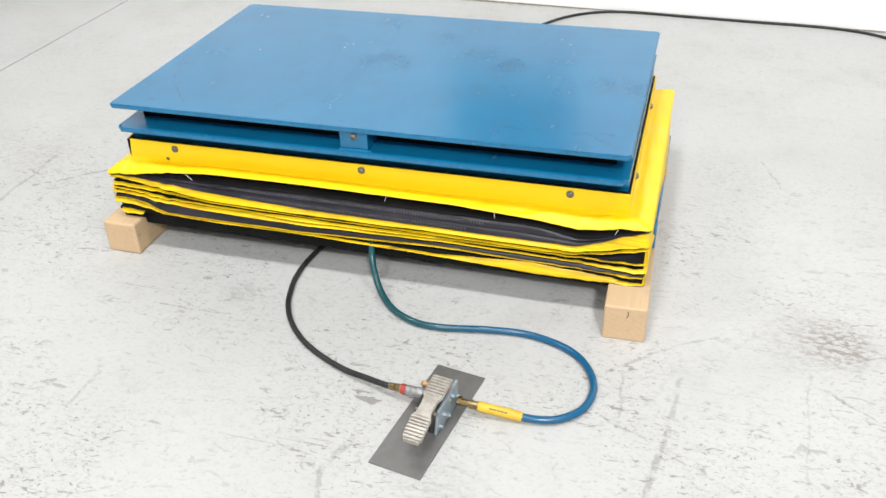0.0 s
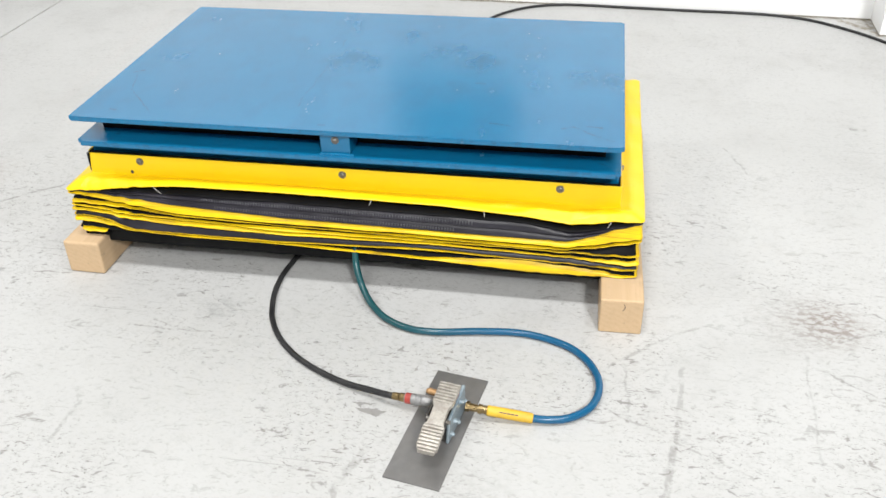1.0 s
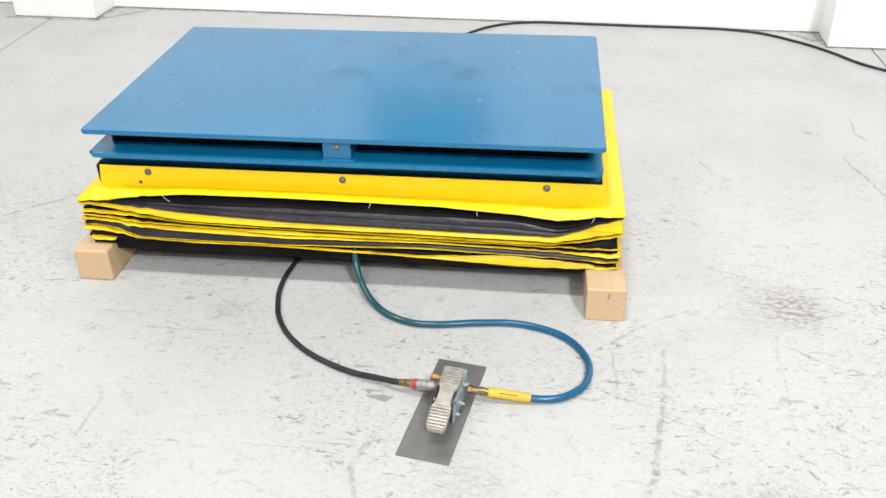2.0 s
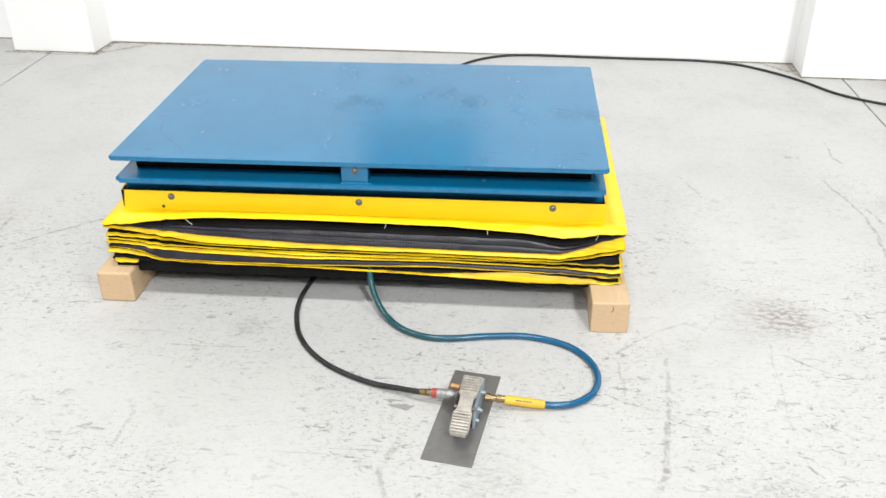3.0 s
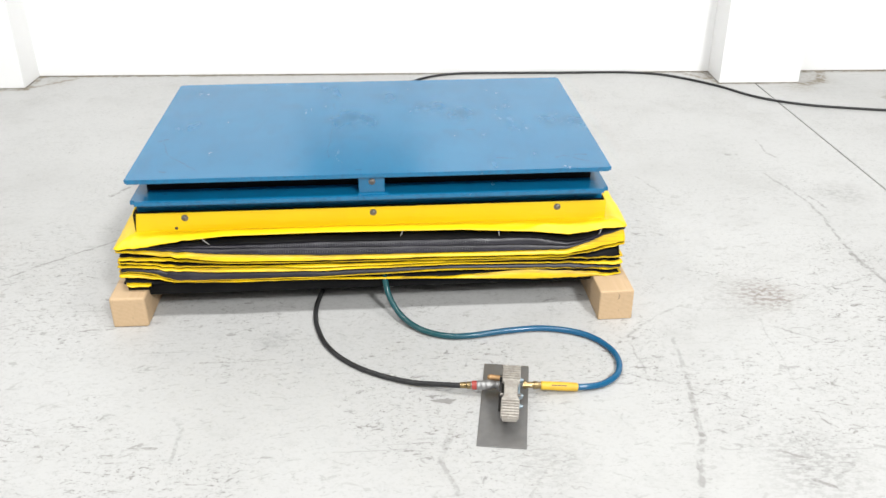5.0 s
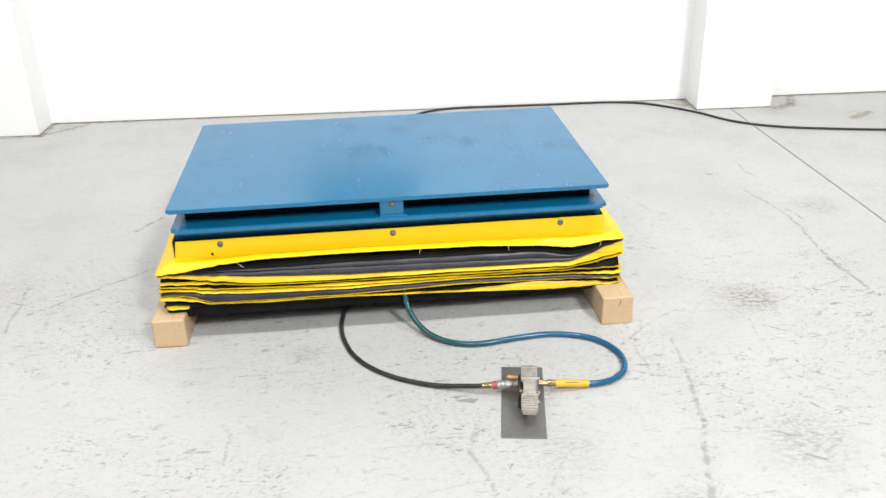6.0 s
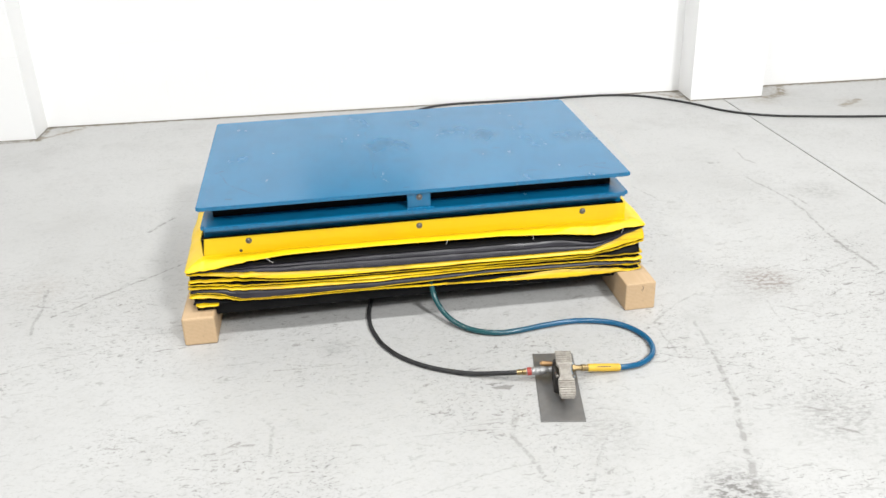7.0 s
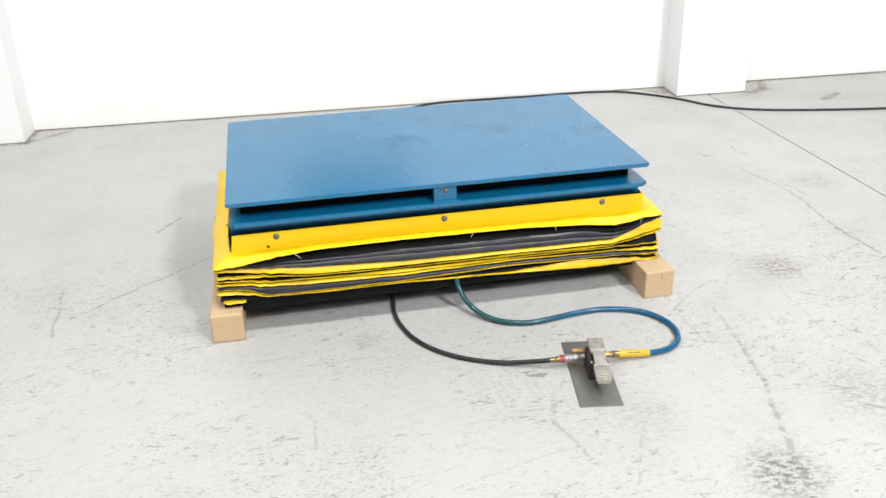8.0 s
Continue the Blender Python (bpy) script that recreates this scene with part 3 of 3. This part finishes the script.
# folds of the bellows: the height of each fold's lower edge at these places along the front
AT = (-0.667, -0.593, -0.521, -0.377, -0.146, 0.197, 0.41, 0.53, 0.60, 0.667)
FRONT, BACK, HALF = -0.002, 0.782, 0.667


def smooth_row(heights):
    xs = np.linspace(AT[0], AT[-1], 241)
    zs = np.interp(xs, AT, heights)
    pad = np.pad(zs, 9, mode="edge")
    zs = np.convolve(pad, np.hanning(19) / np.hanning(19).sum(), "valid")
    return lambda x: float(np.interp(x, xs, zs))


def perimeter():
    """Points round the bellows, front first, with the direction inwards."""
    out, inset = [], 0.012
    for x in np.linspace(-HALF + inset, HALF - inset, 260):
        out.append((x, FRONT, 0, 1))
    for cx, cy, a0, go in ((HALF - inset, FRONT + inset, -90, "R"), (HALF - inset, BACK - inset, 0, "B"), (-HALF + inset, BACK - inset, 90, "L"), (-HALF + inset, FRONT + inset, 180, "F")):
        for a in np.linspace(a0, a0 + 90, 5)[1:-1]:
            c, s = math.cos(radians(a)), math.sin(radians(a))
            out.append((cx + inset * c, cy + inset * s, -c, -s))
        if go == "R":
            out += [(HALF, y, -1, 0) for y in np.linspace(FRONT + inset, BACK - inset, 40)]
        if go == "B":
            out += [(x, BACK, 0, -1) for x in np.linspace(HALF - inset, -HALF + inset, 40)]
        if go == "L":
            out += [(-HALF, y, 1, 0) for y in np.linspace(BACK - inset, FRONT + inset, 40)]
    return out


RING = perimeter()


def crumple(x, y, seed):
    """The layers buckle near the corners."""
    near = min(1.0, max(0.0, (abs(x) - 0.40) / 0.14))
    p = Vector((x * 34, y * 16, 5 + 0.10 * seed))
    return near * (0.0042 * noise.noise(p) + 0.0018 * noise.noise(Vector((x * 60, y * 20, seed * 0.7)))) + 0.0011 * noise.noise(Vector((x * 13, y * 13, seed * 2.3))) + 0.0005 * noise.noise(Vector((x * 40, y * 40, seed)))


def level(row, x, y, seed):
    """The height of an edge at a place on the ring: the front's shape, fading to an even stack along the sides."""
    z = row(max(-HALF, min(HALF, x)))
    back = min(1.0, max(0.0, (y - FRONT) / 0.5))
    mean = 0.5 * (row(-HALF) + row(HALF))
    even = row(math.copysign(HALF, x)) * 0.65 + mean * 0.35 if abs(x) > HALF - 0.03 else mean
    z = z * (1 - back) + even * back
    far = min(1.0, back * 6)
    return z + far * 0.006 * noise.noise(Vector((x * 3, y * 7, 3))) + 0.0010 * noise.noise(Vector((x * 9, y * 9, seed))) + crumple(x, y, seed)


def fold(name, material, upper, lower, seed, recess, lip, label=""):
    """One pleat: a flank that comes outwards from under the fold above and turns back under itself."""
    bm, rings = bmesh.new(), []
    for x, y, ix, iy in RING:
        z0, z1 = level(upper, x, y, seed - 1), level(lower, x, y, seed)
        z1 = min(z1, z0 - 0.0006)
        h = z0 - z1
        lip_here = lip + (0.0012 if material is GREY else 0.0042) * (noise.noise(Vector((x * 6, y * 6, seed * 5.1))) + 0.5 * noise.noise(Vector((x * 21, y * 21, seed * 3.3))))
        lip_here = max(lip_here, 0.0)
        if abs(x) > HALF - 0.006 and seed > 3:
            lip_here -= 0.010 * math.sin(math.pi * min(1, max(0, (y - 0.05) / 0.7))) * (0.6 + noise.noise(Vector((x, y * 5, seed * 0.4))))
        in_by = min(recess, 1.2 * h + 0.003)
        deep = in_by + lip_here
        sag = 0.16 * h * noise.noise(Vector((x * 11, y * 11, seed + 7)))
        slope = 0.54
        shape = ((deep, z0 - slope * deep + 0.0012), (lip_here + in_by * 0.5, z0 - 0.30 * h - slope * (lip_here + in_by * 0.5)), (lip_here + in_by * 0.18, z0 - 0.62 * h + sag - slope * (lip_here + in_by * 0.18)),
                 (lip_here + 0.0006, z1 + 0.0016 - slope * lip_here), (lip_here, z1 + 0.0006 - slope * lip_here), (lip_here + 0.0008, z1 - 0.0006 - slope * lip_here), (lip_here + 0.022, z1 - 0.0004 - slope * lip_here))
        rings.append([bm.verts.new((x + ix * d, y + iy * d, z)) for d, z in shape])
    for k in range(len(rings)):
        a, b = rings[k], rings[(k + 1) % len(rings)]
        for i in range(len(a) - 1):
            # yellow folds switch to the black material from the lip inwards
            bm.faces.new((a[i], a[i + 1], b[i + 1], b[i])).material_index = 1 if i >= 4 and material is SHADED_SOILED else 0
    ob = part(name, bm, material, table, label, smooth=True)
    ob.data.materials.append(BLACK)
    return ob


flange_row = smooth_row((0.215, 0.222, 0.234, 0.248, 0.249, 0.246, 0.233, 0.220, 0.235, 0.238))
mouth_row = smooth_row((0.214, 0.219, 0.224, 0.222, 0.222, 0.218, 0.215, 0.198, 0.222, 0.236))
FOLDS = (
    ("bellows_fold", GREY, 0.008, 0.003, (0.213, 0.217, 0.216, 0.212, 0.206, 0.199, 0.194, 0.189, 0.215, 0.2345), "stitched charcoal fabric fold"),
    ("bellows_fold", GREY, 0.008, 0.002, (0.212, 0.214, 0.206, 0.194, 0.183, 0.178, 0.176, 0.178, 0.212, 0.233), "stitched charcoal fabric fold"),
    ("bellows_fold", SHADED_SOILED, 0.009, 0.0, (0.2050, 0.2010, 0.1880, 0.1710, 0.1660, 0.1650, 0.1620, 0.1610, 0.1820, 0.1950), "yellow vinyl fold"),
    ("bellows_fold", BLACK, 0.014, 0.009, (0.1940, 0.1930, 0.1820, 0.1680, 0.1610, 0.1620, 0.1580, 0.1580, 0.1780, 0.1930), "black lining fold"),
    ("bellows_fold", SHADED_SOILED, 0.009, 0.0025, (0.1830, 0.1810, 0.1770, 0.1650, 0.1600, 0.1560, 0.1520, 0.1540, 0.1720, 0.1850), "yellow vinyl fold"),
    ("bellows_fold", BLACK, 0.014, 0.009, (0.1770, 0.1760, 0.1650, 0.1580, 0.1550, 0.1530, 0.1500, 0.1490, 0.1490, 0.1490), "black lining fold"),
    ("bellows_fold", SHADED_SOILED, 0.009, 0.0025, (0.1740, 0.1720, 0.1600, 0.1550, 0.1450, 0.1480, 0.1470, 0.1460, 0.1450, 0.1460), "yellow vinyl fold"),
    ("bellows_fold", BLACK, 0.014, 0.009, (0.1700, 0.1690, 0.1580, 0.1530, 0.1440, 0.1460, 0.1390, 0.1370, 0.1350, 0.1360), "black lining fold"),
    ("bellows_fold", SHADED_SOILED, 0.009, 0.0, (0.1630, 0.1620, 0.1470, 0.1400, 0.1350, 0.1410, 0.1360, 0.1330, 0.1260, 0.1230), "yellow vinyl fold"),
    ("bellows_fold", GREY, 0.008, 0.005, (0.1500, 0.1510, 0.1210, 0.1180, 0.1180, 0.1300, 0.1220, 0.1190, 0.1170, 0.1150), "charcoal fabric fold"),
    ("bellows_fold", SHADED_SOILED, 0.009, 0.0025, (0.1490, 0.1480, 0.1190, 0.1160, 0.1150, 0.1240, 0.1190, 0.1160, 0.1120, 0.1100), "yellow vinyl fold"),
    ("bellows_fold", BLACK, 0.014, 0.009, (0.1470, 0.1460, 0.1180, 0.1150, 0.1140, 0.1050, 0.1170, 0.1090, 0.1040, 0.0950), "black lining fold"),
    ("bellows_fold", SHADED_SOILED, 0.009, 0.001, (0.1330, 0.1340, 0.1150, 0.1100, 0.1090, 0.0985, 0.0890, 0.0870, 0.0910, 0.0930), "yellow vinyl fold"),
    ("bellows_fold", BLACK, 0.014, 0.009, (0.1150, 0.1140, 0.1120, 0.1070, 0.1060, 0.0970, 0.0870, 0.0840, 0.0870, 0.0890), "black lining fold"),
)

# flange: from the collar outwards to a hemmed lip
bm, rings = bmesh.new(), []
for x, y, ix, iy in RING:
    z = level(flange_row, x, y, 0.5)
    inner = Vector((max(-0.614, min(0.614, x)), max(0.042, min(0.72, y)), 0.2445))
    outer = Vector((x, y, z))
    ripple = 0.0025 * noise.noise(Vector((x * 8, y * 8, 2.2)))
    row = [inner + Vector((0, 0, 0.001))]
    for f in (0.12, 0.25, 0.38, 0.5, 0.62, 0.74, 0.86):
        p = inner.lerp(outer, f)
        loose = min(1.0, max(0.0, (x - 0.22) / 0.25)) * 0.75 + 0.25
        dent = noise.noise(Vector((x * 17 + f * 3.4, y * 9 + f * 2.2, 6.4)))
        dent = loose * 0.013 * (0.35 - abs(dent)) if y < 0.03 else 0.003 * dent
        p.z += (0.005 * math.sin(math.pi * f) + (ripple + dent) * math.sin(math.pi * f)) - 0.004 * math.exp(-f * 9)
        row.append(p)
    row += [outer + Vector((0, 0, 0.001)), outer + Vector((ix * -0.0007, iy * -0.0007, -0.0003)), outer + Vector((ix * 0.0005, iy * 0.0005, -0.0016)), outer + Vector((ix * 0.016, iy * 0.016, -0.0022))]
    rings.append([bm.verts.new(p) for p in row])
for k in range(len(rings)):
    a, b = rings[k], rings[(k + 1) % len(rings)]
    for i in range(len(a) - 1):
        bm.faces.new((a[i], a[i + 1], b[i + 1], b[i]))
part("bellows_flange", bm, YELLOW, table, "yellow vinyl flange with a hemmed lip", smooth=True)

fold("bellows_lining", BLACK, lambda x: flange_row(x) - 0.0015, mouth_row, 1, 0.05, 0.004, "black lining in the open mouth")
above = mouth_row
rows = []
for k, (name, material, recess, lip, heights, label) in enumerate(FOLDS):
    row = smooth_row(heights)
    fold(name, material, above, row, k + 2, recess, lip, label)
    rows.append((above, row, lip, recess))
    above = row


def stitches(upper, lower, lip, x0, x1, f):
    """A row of raised stitches along a fold."""
    bm = bmesh.new()
    x = x0
    while x < x1:
        z0, z1 = upper(x), lower(x)
        z = z0 - (z0 - z1) * f - 0.54 * (lip + 0.003)
        y = FRONT + lip + 0.0035
        tall = 0.0033 + 0.0008 * noise.noise(Vector((x * 70, f, 1)))
        box(x, x + 0.0030, y - 0.0032, y + 0.003, z - tall, z + tall, 0.0008, bm, None, 1)
        x += 0.0062 + 0.0012 * noise.noise(Vector((x * 50, f, 0)))
    ob = part("stitching", bm, SEAM, table, "pale grey stitching")
    return tagged(ob, kind="stuff")


stitches(*rows[0][:3], -0.33, 0.30, 0.55)
stitches(*rows[1][:3], -0.30, 0.26, 0.6)
for x, lean, length in ((-0.44, 0.018, 0.016), (0.075, -0.006, 0.014), (0.325, 0.001, 0.013), (0.597, -0.006, 0.014)):
    z = flange_row(x)
    part("thread", tube([(x, FRONT - 0.001, z), (x + lean * 0.5, FRONT - 0.003, z - length * 0.45), (x + lean, FRONT - 0.002, z - length)], 0.0008, 6, 5), THREAD, table, "loose pale thread end")
# corner of the lowest fold that hangs over the timber block
bm = bmesh.new()
grid = []
for i in range(9):
    u = i / 8
    x = -0.650 + 0.062 * u
    drop = 0.010 * (1 - u) ** 0.6 * min(1, 0.35 + 3 * u) + 0.0012 + 0.0012 * math.sin(u * 9)
    grid.append([bm.verts.new((x, FRONT + 0.013 - 0.010 * v, 0.1145 - 0.006 * u - drop * v)) for v in (0, 0.5, 0.9, 1.0)])
for a, b in zip(grid, grid[1:]):
    for i in range(3):
        bm.faces.new((a[i], a[i + 1], b[i + 1], b[i]))
flap = part("bellows_flap", bm, YELLOW, table, "yellow vinyl corner flap", smooth=True)
flap.modifiers.new("thick", "SOLIDIFY").thickness = 0.0016

# ---- foot pedal ----
PEDAL = pose(0.292, -0.418, 0, 0, 0, -9.6)
pedal = new("foot_pedal")
pedal.matrix_world = PEDAL
tagged(pedal, "cast metal heel-and-toe foot valve on a dark steel plate", "foot pedal")
part("base_plate", box(-0.054, 0.055, -0.1555, 0.149, 0.0002, 0.0032, 0.0003, segments=1), STEEL, pedal, "dark mill-finish steel plate")
body = part("valve_body", box(-0.008, 0.0275, -0.042, 0.052, 0.0032, 0.05, 0.004), CASTDARK, pedal, "dark cast valve body")
part("side_rib", box(-0.0125, -0.006, -0.04, 0.0, 0.006, 0.062, 0.002), CASTDARK, body)
part("side_rib", box(-0.0125, -0.006, 0.012, 0.02, 0.006, 0.066, 0.002), CASTDARK, body)
cheek = box(0.029, 0.0355, -0.044, 0.058, 0.004, 0.058, 0.002)
for v in cheek.verts:
    if v.co.z > 0.03:
        v.co.z += 0.12 * (v.co.y - 0.0)
        v.co.y = v.co.y * 0.9 + 0.006
cheek = part("side_plate", cheek, BLUEGREY, pedal, "blue-grey cast side plate")
for y, z in ((-0.03, 0.018), (-0.012, 0.034), (0.006, 0.016), (0.026, 0.05), (0.05, 0.03)):
    part("screw", turned((0.0355, y, z), (0.043, y, z), ((0, 0.0056), (0.4, 0.0056), (0.41, 0.004), (0.95, 0.0032)), 10), BLUEGREY, cheek)
part("nameplate", box(0.0255, 0.033, 0.004, 0.03, 0.0665, 0.0685, 0.0008, None, None, 1), RED, pedal, "red label on the side plate")


def treadle():
    """The rocking tread: two ribbed pads joined by a waist, sloping to the toe."""
    def top(v):
        return 0.0468 + (v + 0.112) * 0.272 + 0.004 * math.cos((v + 0.04) * 22)
    bm, rings = bmesh.new(), []
    n = 150
    for i in range(n + 1):
        v = -0.113 + 0.147 * i / n
        pad = 1.0 if v < -0.062 or v > -0.014 else 0.0
        waist = 0.0205 - 0.0052 * math.exp(-((v + 0.038) / 0.022) ** 8)
        if v < -0.103:
            waist -= (-(v + 0.103)) * 0.55
        rib = 0.0015 * (1 if math.sin(v * 2 * math.pi / 0.0068) > 0 else -1) * pad
        z = top(v) + rib
        c = 0.0145
        rings.append([bm.verts.new((c + x, v, zz)) for x, zz in ((-waist, z - 0.0075), (-waist, z - 0.0012), (-waist + 0.0015, z), (waist - 0.0015, z), (waist, z - 0.0012), (waist, z - 0.0075))])
    for a, b in zip(rings, rings[1:]):
        for k in range(6):
            bm.faces.new((a[k], a[(k + 1) % 6], b[(k + 1) % 6], b[k]))
    bm.faces.new(rings[0])
    bm.faces.new(rings[-1])
    return bm


part("treadle", treadle(), ALLOY, pedal, "worn ribbed aluminium tread")
part("pivot_lug", box(-0.002, 0.03, -0.052, -0.03, 0.04, 0.062, 0.003), CASTDARK, pedal)
part("pivot_pin", turned((-0.010, -0.04, 0.056), (0.038, -0.04, 0.056), ((0, 0.003), (0.03, 0.0042), (0.97, 0.0042), (1, 0.003)), 14), DULL, pedal)
part("exhaust_muffler", turned((-0.008, 0.05, 0.034), (-0.042, 0.05, 0.036), ((0, 0.0055), (0.15, 0.0055), (0.16, 0.0068), (0.85, 0.0068), (1, 0.004)), 16), BRONZE, pedal, "bronze exhaust muffler")
part("port_fitting", turned((0.042, 0.042, 0.026), (0.064, 0.042, 0.026), ((0, 0.010), (0.35, 0.010), (0.36, 0.0075), (1, 0.0075)), 6), BRASS, pedal, "brass port fitting")


def local(x, y, z):
    return PEDAL @ Vector((x, y, z))


# ---- hoses and cord ----
a, b = local(0.06, 0.042, 0.026), Vector((0.464, -0.384, 0.0125))
sleeve_at = a.lerp(b, 0.22)
blue_hose = part("air_hose", tube([(0.024, 0.035, 0.112), (0.024, 0.012, 0.104), (0.029, -0.008, 0.072), (0.046, -0.036, 0.04), (0.076, -0.075, 0.019), (0.12, -0.116, 0.011),
                                   (0.18, -0.143, 0.0092), (0.245, -0.145, 0.009), (0.34, -0.129, 0.009), (0.43, -0.124, 0.009), (0.512, -0.147, 0.009), (0.56, -0.184, 0.009), (0.589, -0.236, 0.009),
                                   (0.594, -0.288, 0.009), (0.577, -0.337, 0.009), (0.539, -0.37, 0.009), (0.50, -0.382, 0.0105), tuple(b), tuple(b.lerp(a, 0.2))], 0.0079, 18, 8), HOSEBLUE, smooth=True)
tagged(blue_hose, "glossy blue and teal air hose curling from table to pedal", "air hose")
sleeve = part("sleeve", turned(sleeve_at, b.lerp(a, -0.06), ((0, 0.0088), (0.02, 0.0102), (0.5, 0.0106), (0.97, 0.0103), (1, 0.009)), 20), SLEEVE, blue_hose, "yellow plastic sleeve with dark print", smooth=False)
axis = (b - sleeve_at).normalized()
across = Vector((-axis.y, axis.x, 0)).normalized()
for k in range(5):
    p = sleeve_at.lerp(b, 0.34 + 0.09 * k) - across * 0.0075 + Vector((0, 0, 0.0078))
    bm = box(-0.003, 0.003, -0.0011, 0.0011, -0.0006, 0.0006)
    m = Matrix.Translation(p) @ Matrix.Rotation(math.atan2(axis.y, axis.x), 4, "Z") @ Matrix.Rotation(radians(40), 4, "X")
    bm.transform(m)
    part("print_bar", bm, INK, sleeve)
part("ferrule", turned(a.lerp(b, -0.02), a.lerp(b, 0.24), ((0, 0.0068), (0.3, 0.0068), (0.31, 0.0095), (0.62, 0.0095), (0.63, 0.0078), (0.9, 0.0088), (1, 0.0088)), 12), BRASS, blue_hose, "brass hose end")

p0, p1 = local(-0.004, 0.03, 0.03), local(-0.092, 0.026, 0.026)
black_hose = part("air_hose", tube([(-0.11, 0.33, 0.0068), (-0.132, 0.22, 0.0068), (-0.148, 0.14, 0.0068), (-0.158, 0.08, 0.0068), (-0.165, 0.02, 0.0068), (-0.163, -0.04, 0.0068), (-0.152, -0.095, 0.007), (-0.134, -0.15, 0.007),
                                    (-0.098, -0.21, 0.007), (-0.045, -0.264, 0.007), (0.018, -0.305, 0.0072), (0.083, -0.336, 0.010), (0.138, -0.355, 0.016), tuple(p1.lerp(p0, -0.25)), tuple(p1)], 0.0064, 16, 8), RUBBER, smooth=True)
tagged(black_hose, "black rubber air hose lying on the floor to pedal", "air hose")
part("ferrule", turned(p1.lerp(p0, -0.14), p1.lerp(p0, 0.16), ((0, 0.0076), (0.5, 0.0078), (0.52, 0.006), (0.6, 0.0088), (1, 0.0088)), 14), BRASS, black_hose, "brass hose ferrule")
coupler = part("coupler", turned(p1.lerp(p0, 0.14), p0, ((0, 0.0084), (0.03, 0.0098), (0.2, 0.0100), (0.22, 0.0112), (0.30, 0.0112), (0.32, 0.0104), (0.36, 0.0112), (0.44, 0.0112), (0.46, 0.0104), (0.5, 0.0112), (0.60, 0.0108), (0.72, 0.0078), (0.74, 0.0068), (0.8, 0.0090), (0.9, 0.0090), (0.92, 0.0062), (1, 0.0062)), 20), SATIN, black_hose, "silver quick coupler")
part("coupler_band", turned(p1.lerp(p0, 0.17), p1.lerp(p0, 0.30), ((0, 0.0104), (0.05, 0.0108), (0.95, 0.0108), (1, 0.0104)), 20), RED, coupler, "red coupler band")

cord = part("power_cord", tube([(-0.25, 1.35, 0.0055), (-0.08, 1.62, 0.0055), (0.08, 1.88, 0.0055), (0.17, 2.01, 0.0055), (0.28, 2.092, 0.0055), (0.42, 2.127, 0.0055), (0.66, 2.117, 0.0055), (0.90, 2.104, 0.0055), (1.09, 2.098, 0.0055),
                                (1.24, 2.084, 0.0055), (1.38, 2.038, 0.0055), (1.51, 1.935, 0.0055), (1.605, 1.828, 0.0055), (1.70, 1.69, 0.0055), (1.83, 1.59, 0.0055), (2.02, 1.515, 0.0055), (2.47, 1.41, 0.0055), (3.2, 1.30, 0.0055)], 0.0054, 12, 8), RUBBER, smooth=True)
tagged(cord, "black rubber cable lying along the foot of the wall", "cable")

# ---- blocks of the back wall ----
whole = block_mesh(0.4, 0.2)
for k in range(20):
    x = -3.0 if k % 2 == 0 else -3.2
    while x < 3.0 - 1e-6:
        x0, x1 = max(x, -3.0), min(x + 0.4, 3.0)
        hidden = any(c0 <= x0 and x1 <= c1 for c0, c1 in COLUMNS)
        if not hidden:
            me = whole if x1 - x0 > 0.39 else block_mesh(x1 - x0, 0.2)
            ob = new("block", me)
            ob.parent, ob.matrix_local = wall, pose(x0, 0, k * 0.2 + (0.0045 if k == 0 else 0))
        x += 0.4
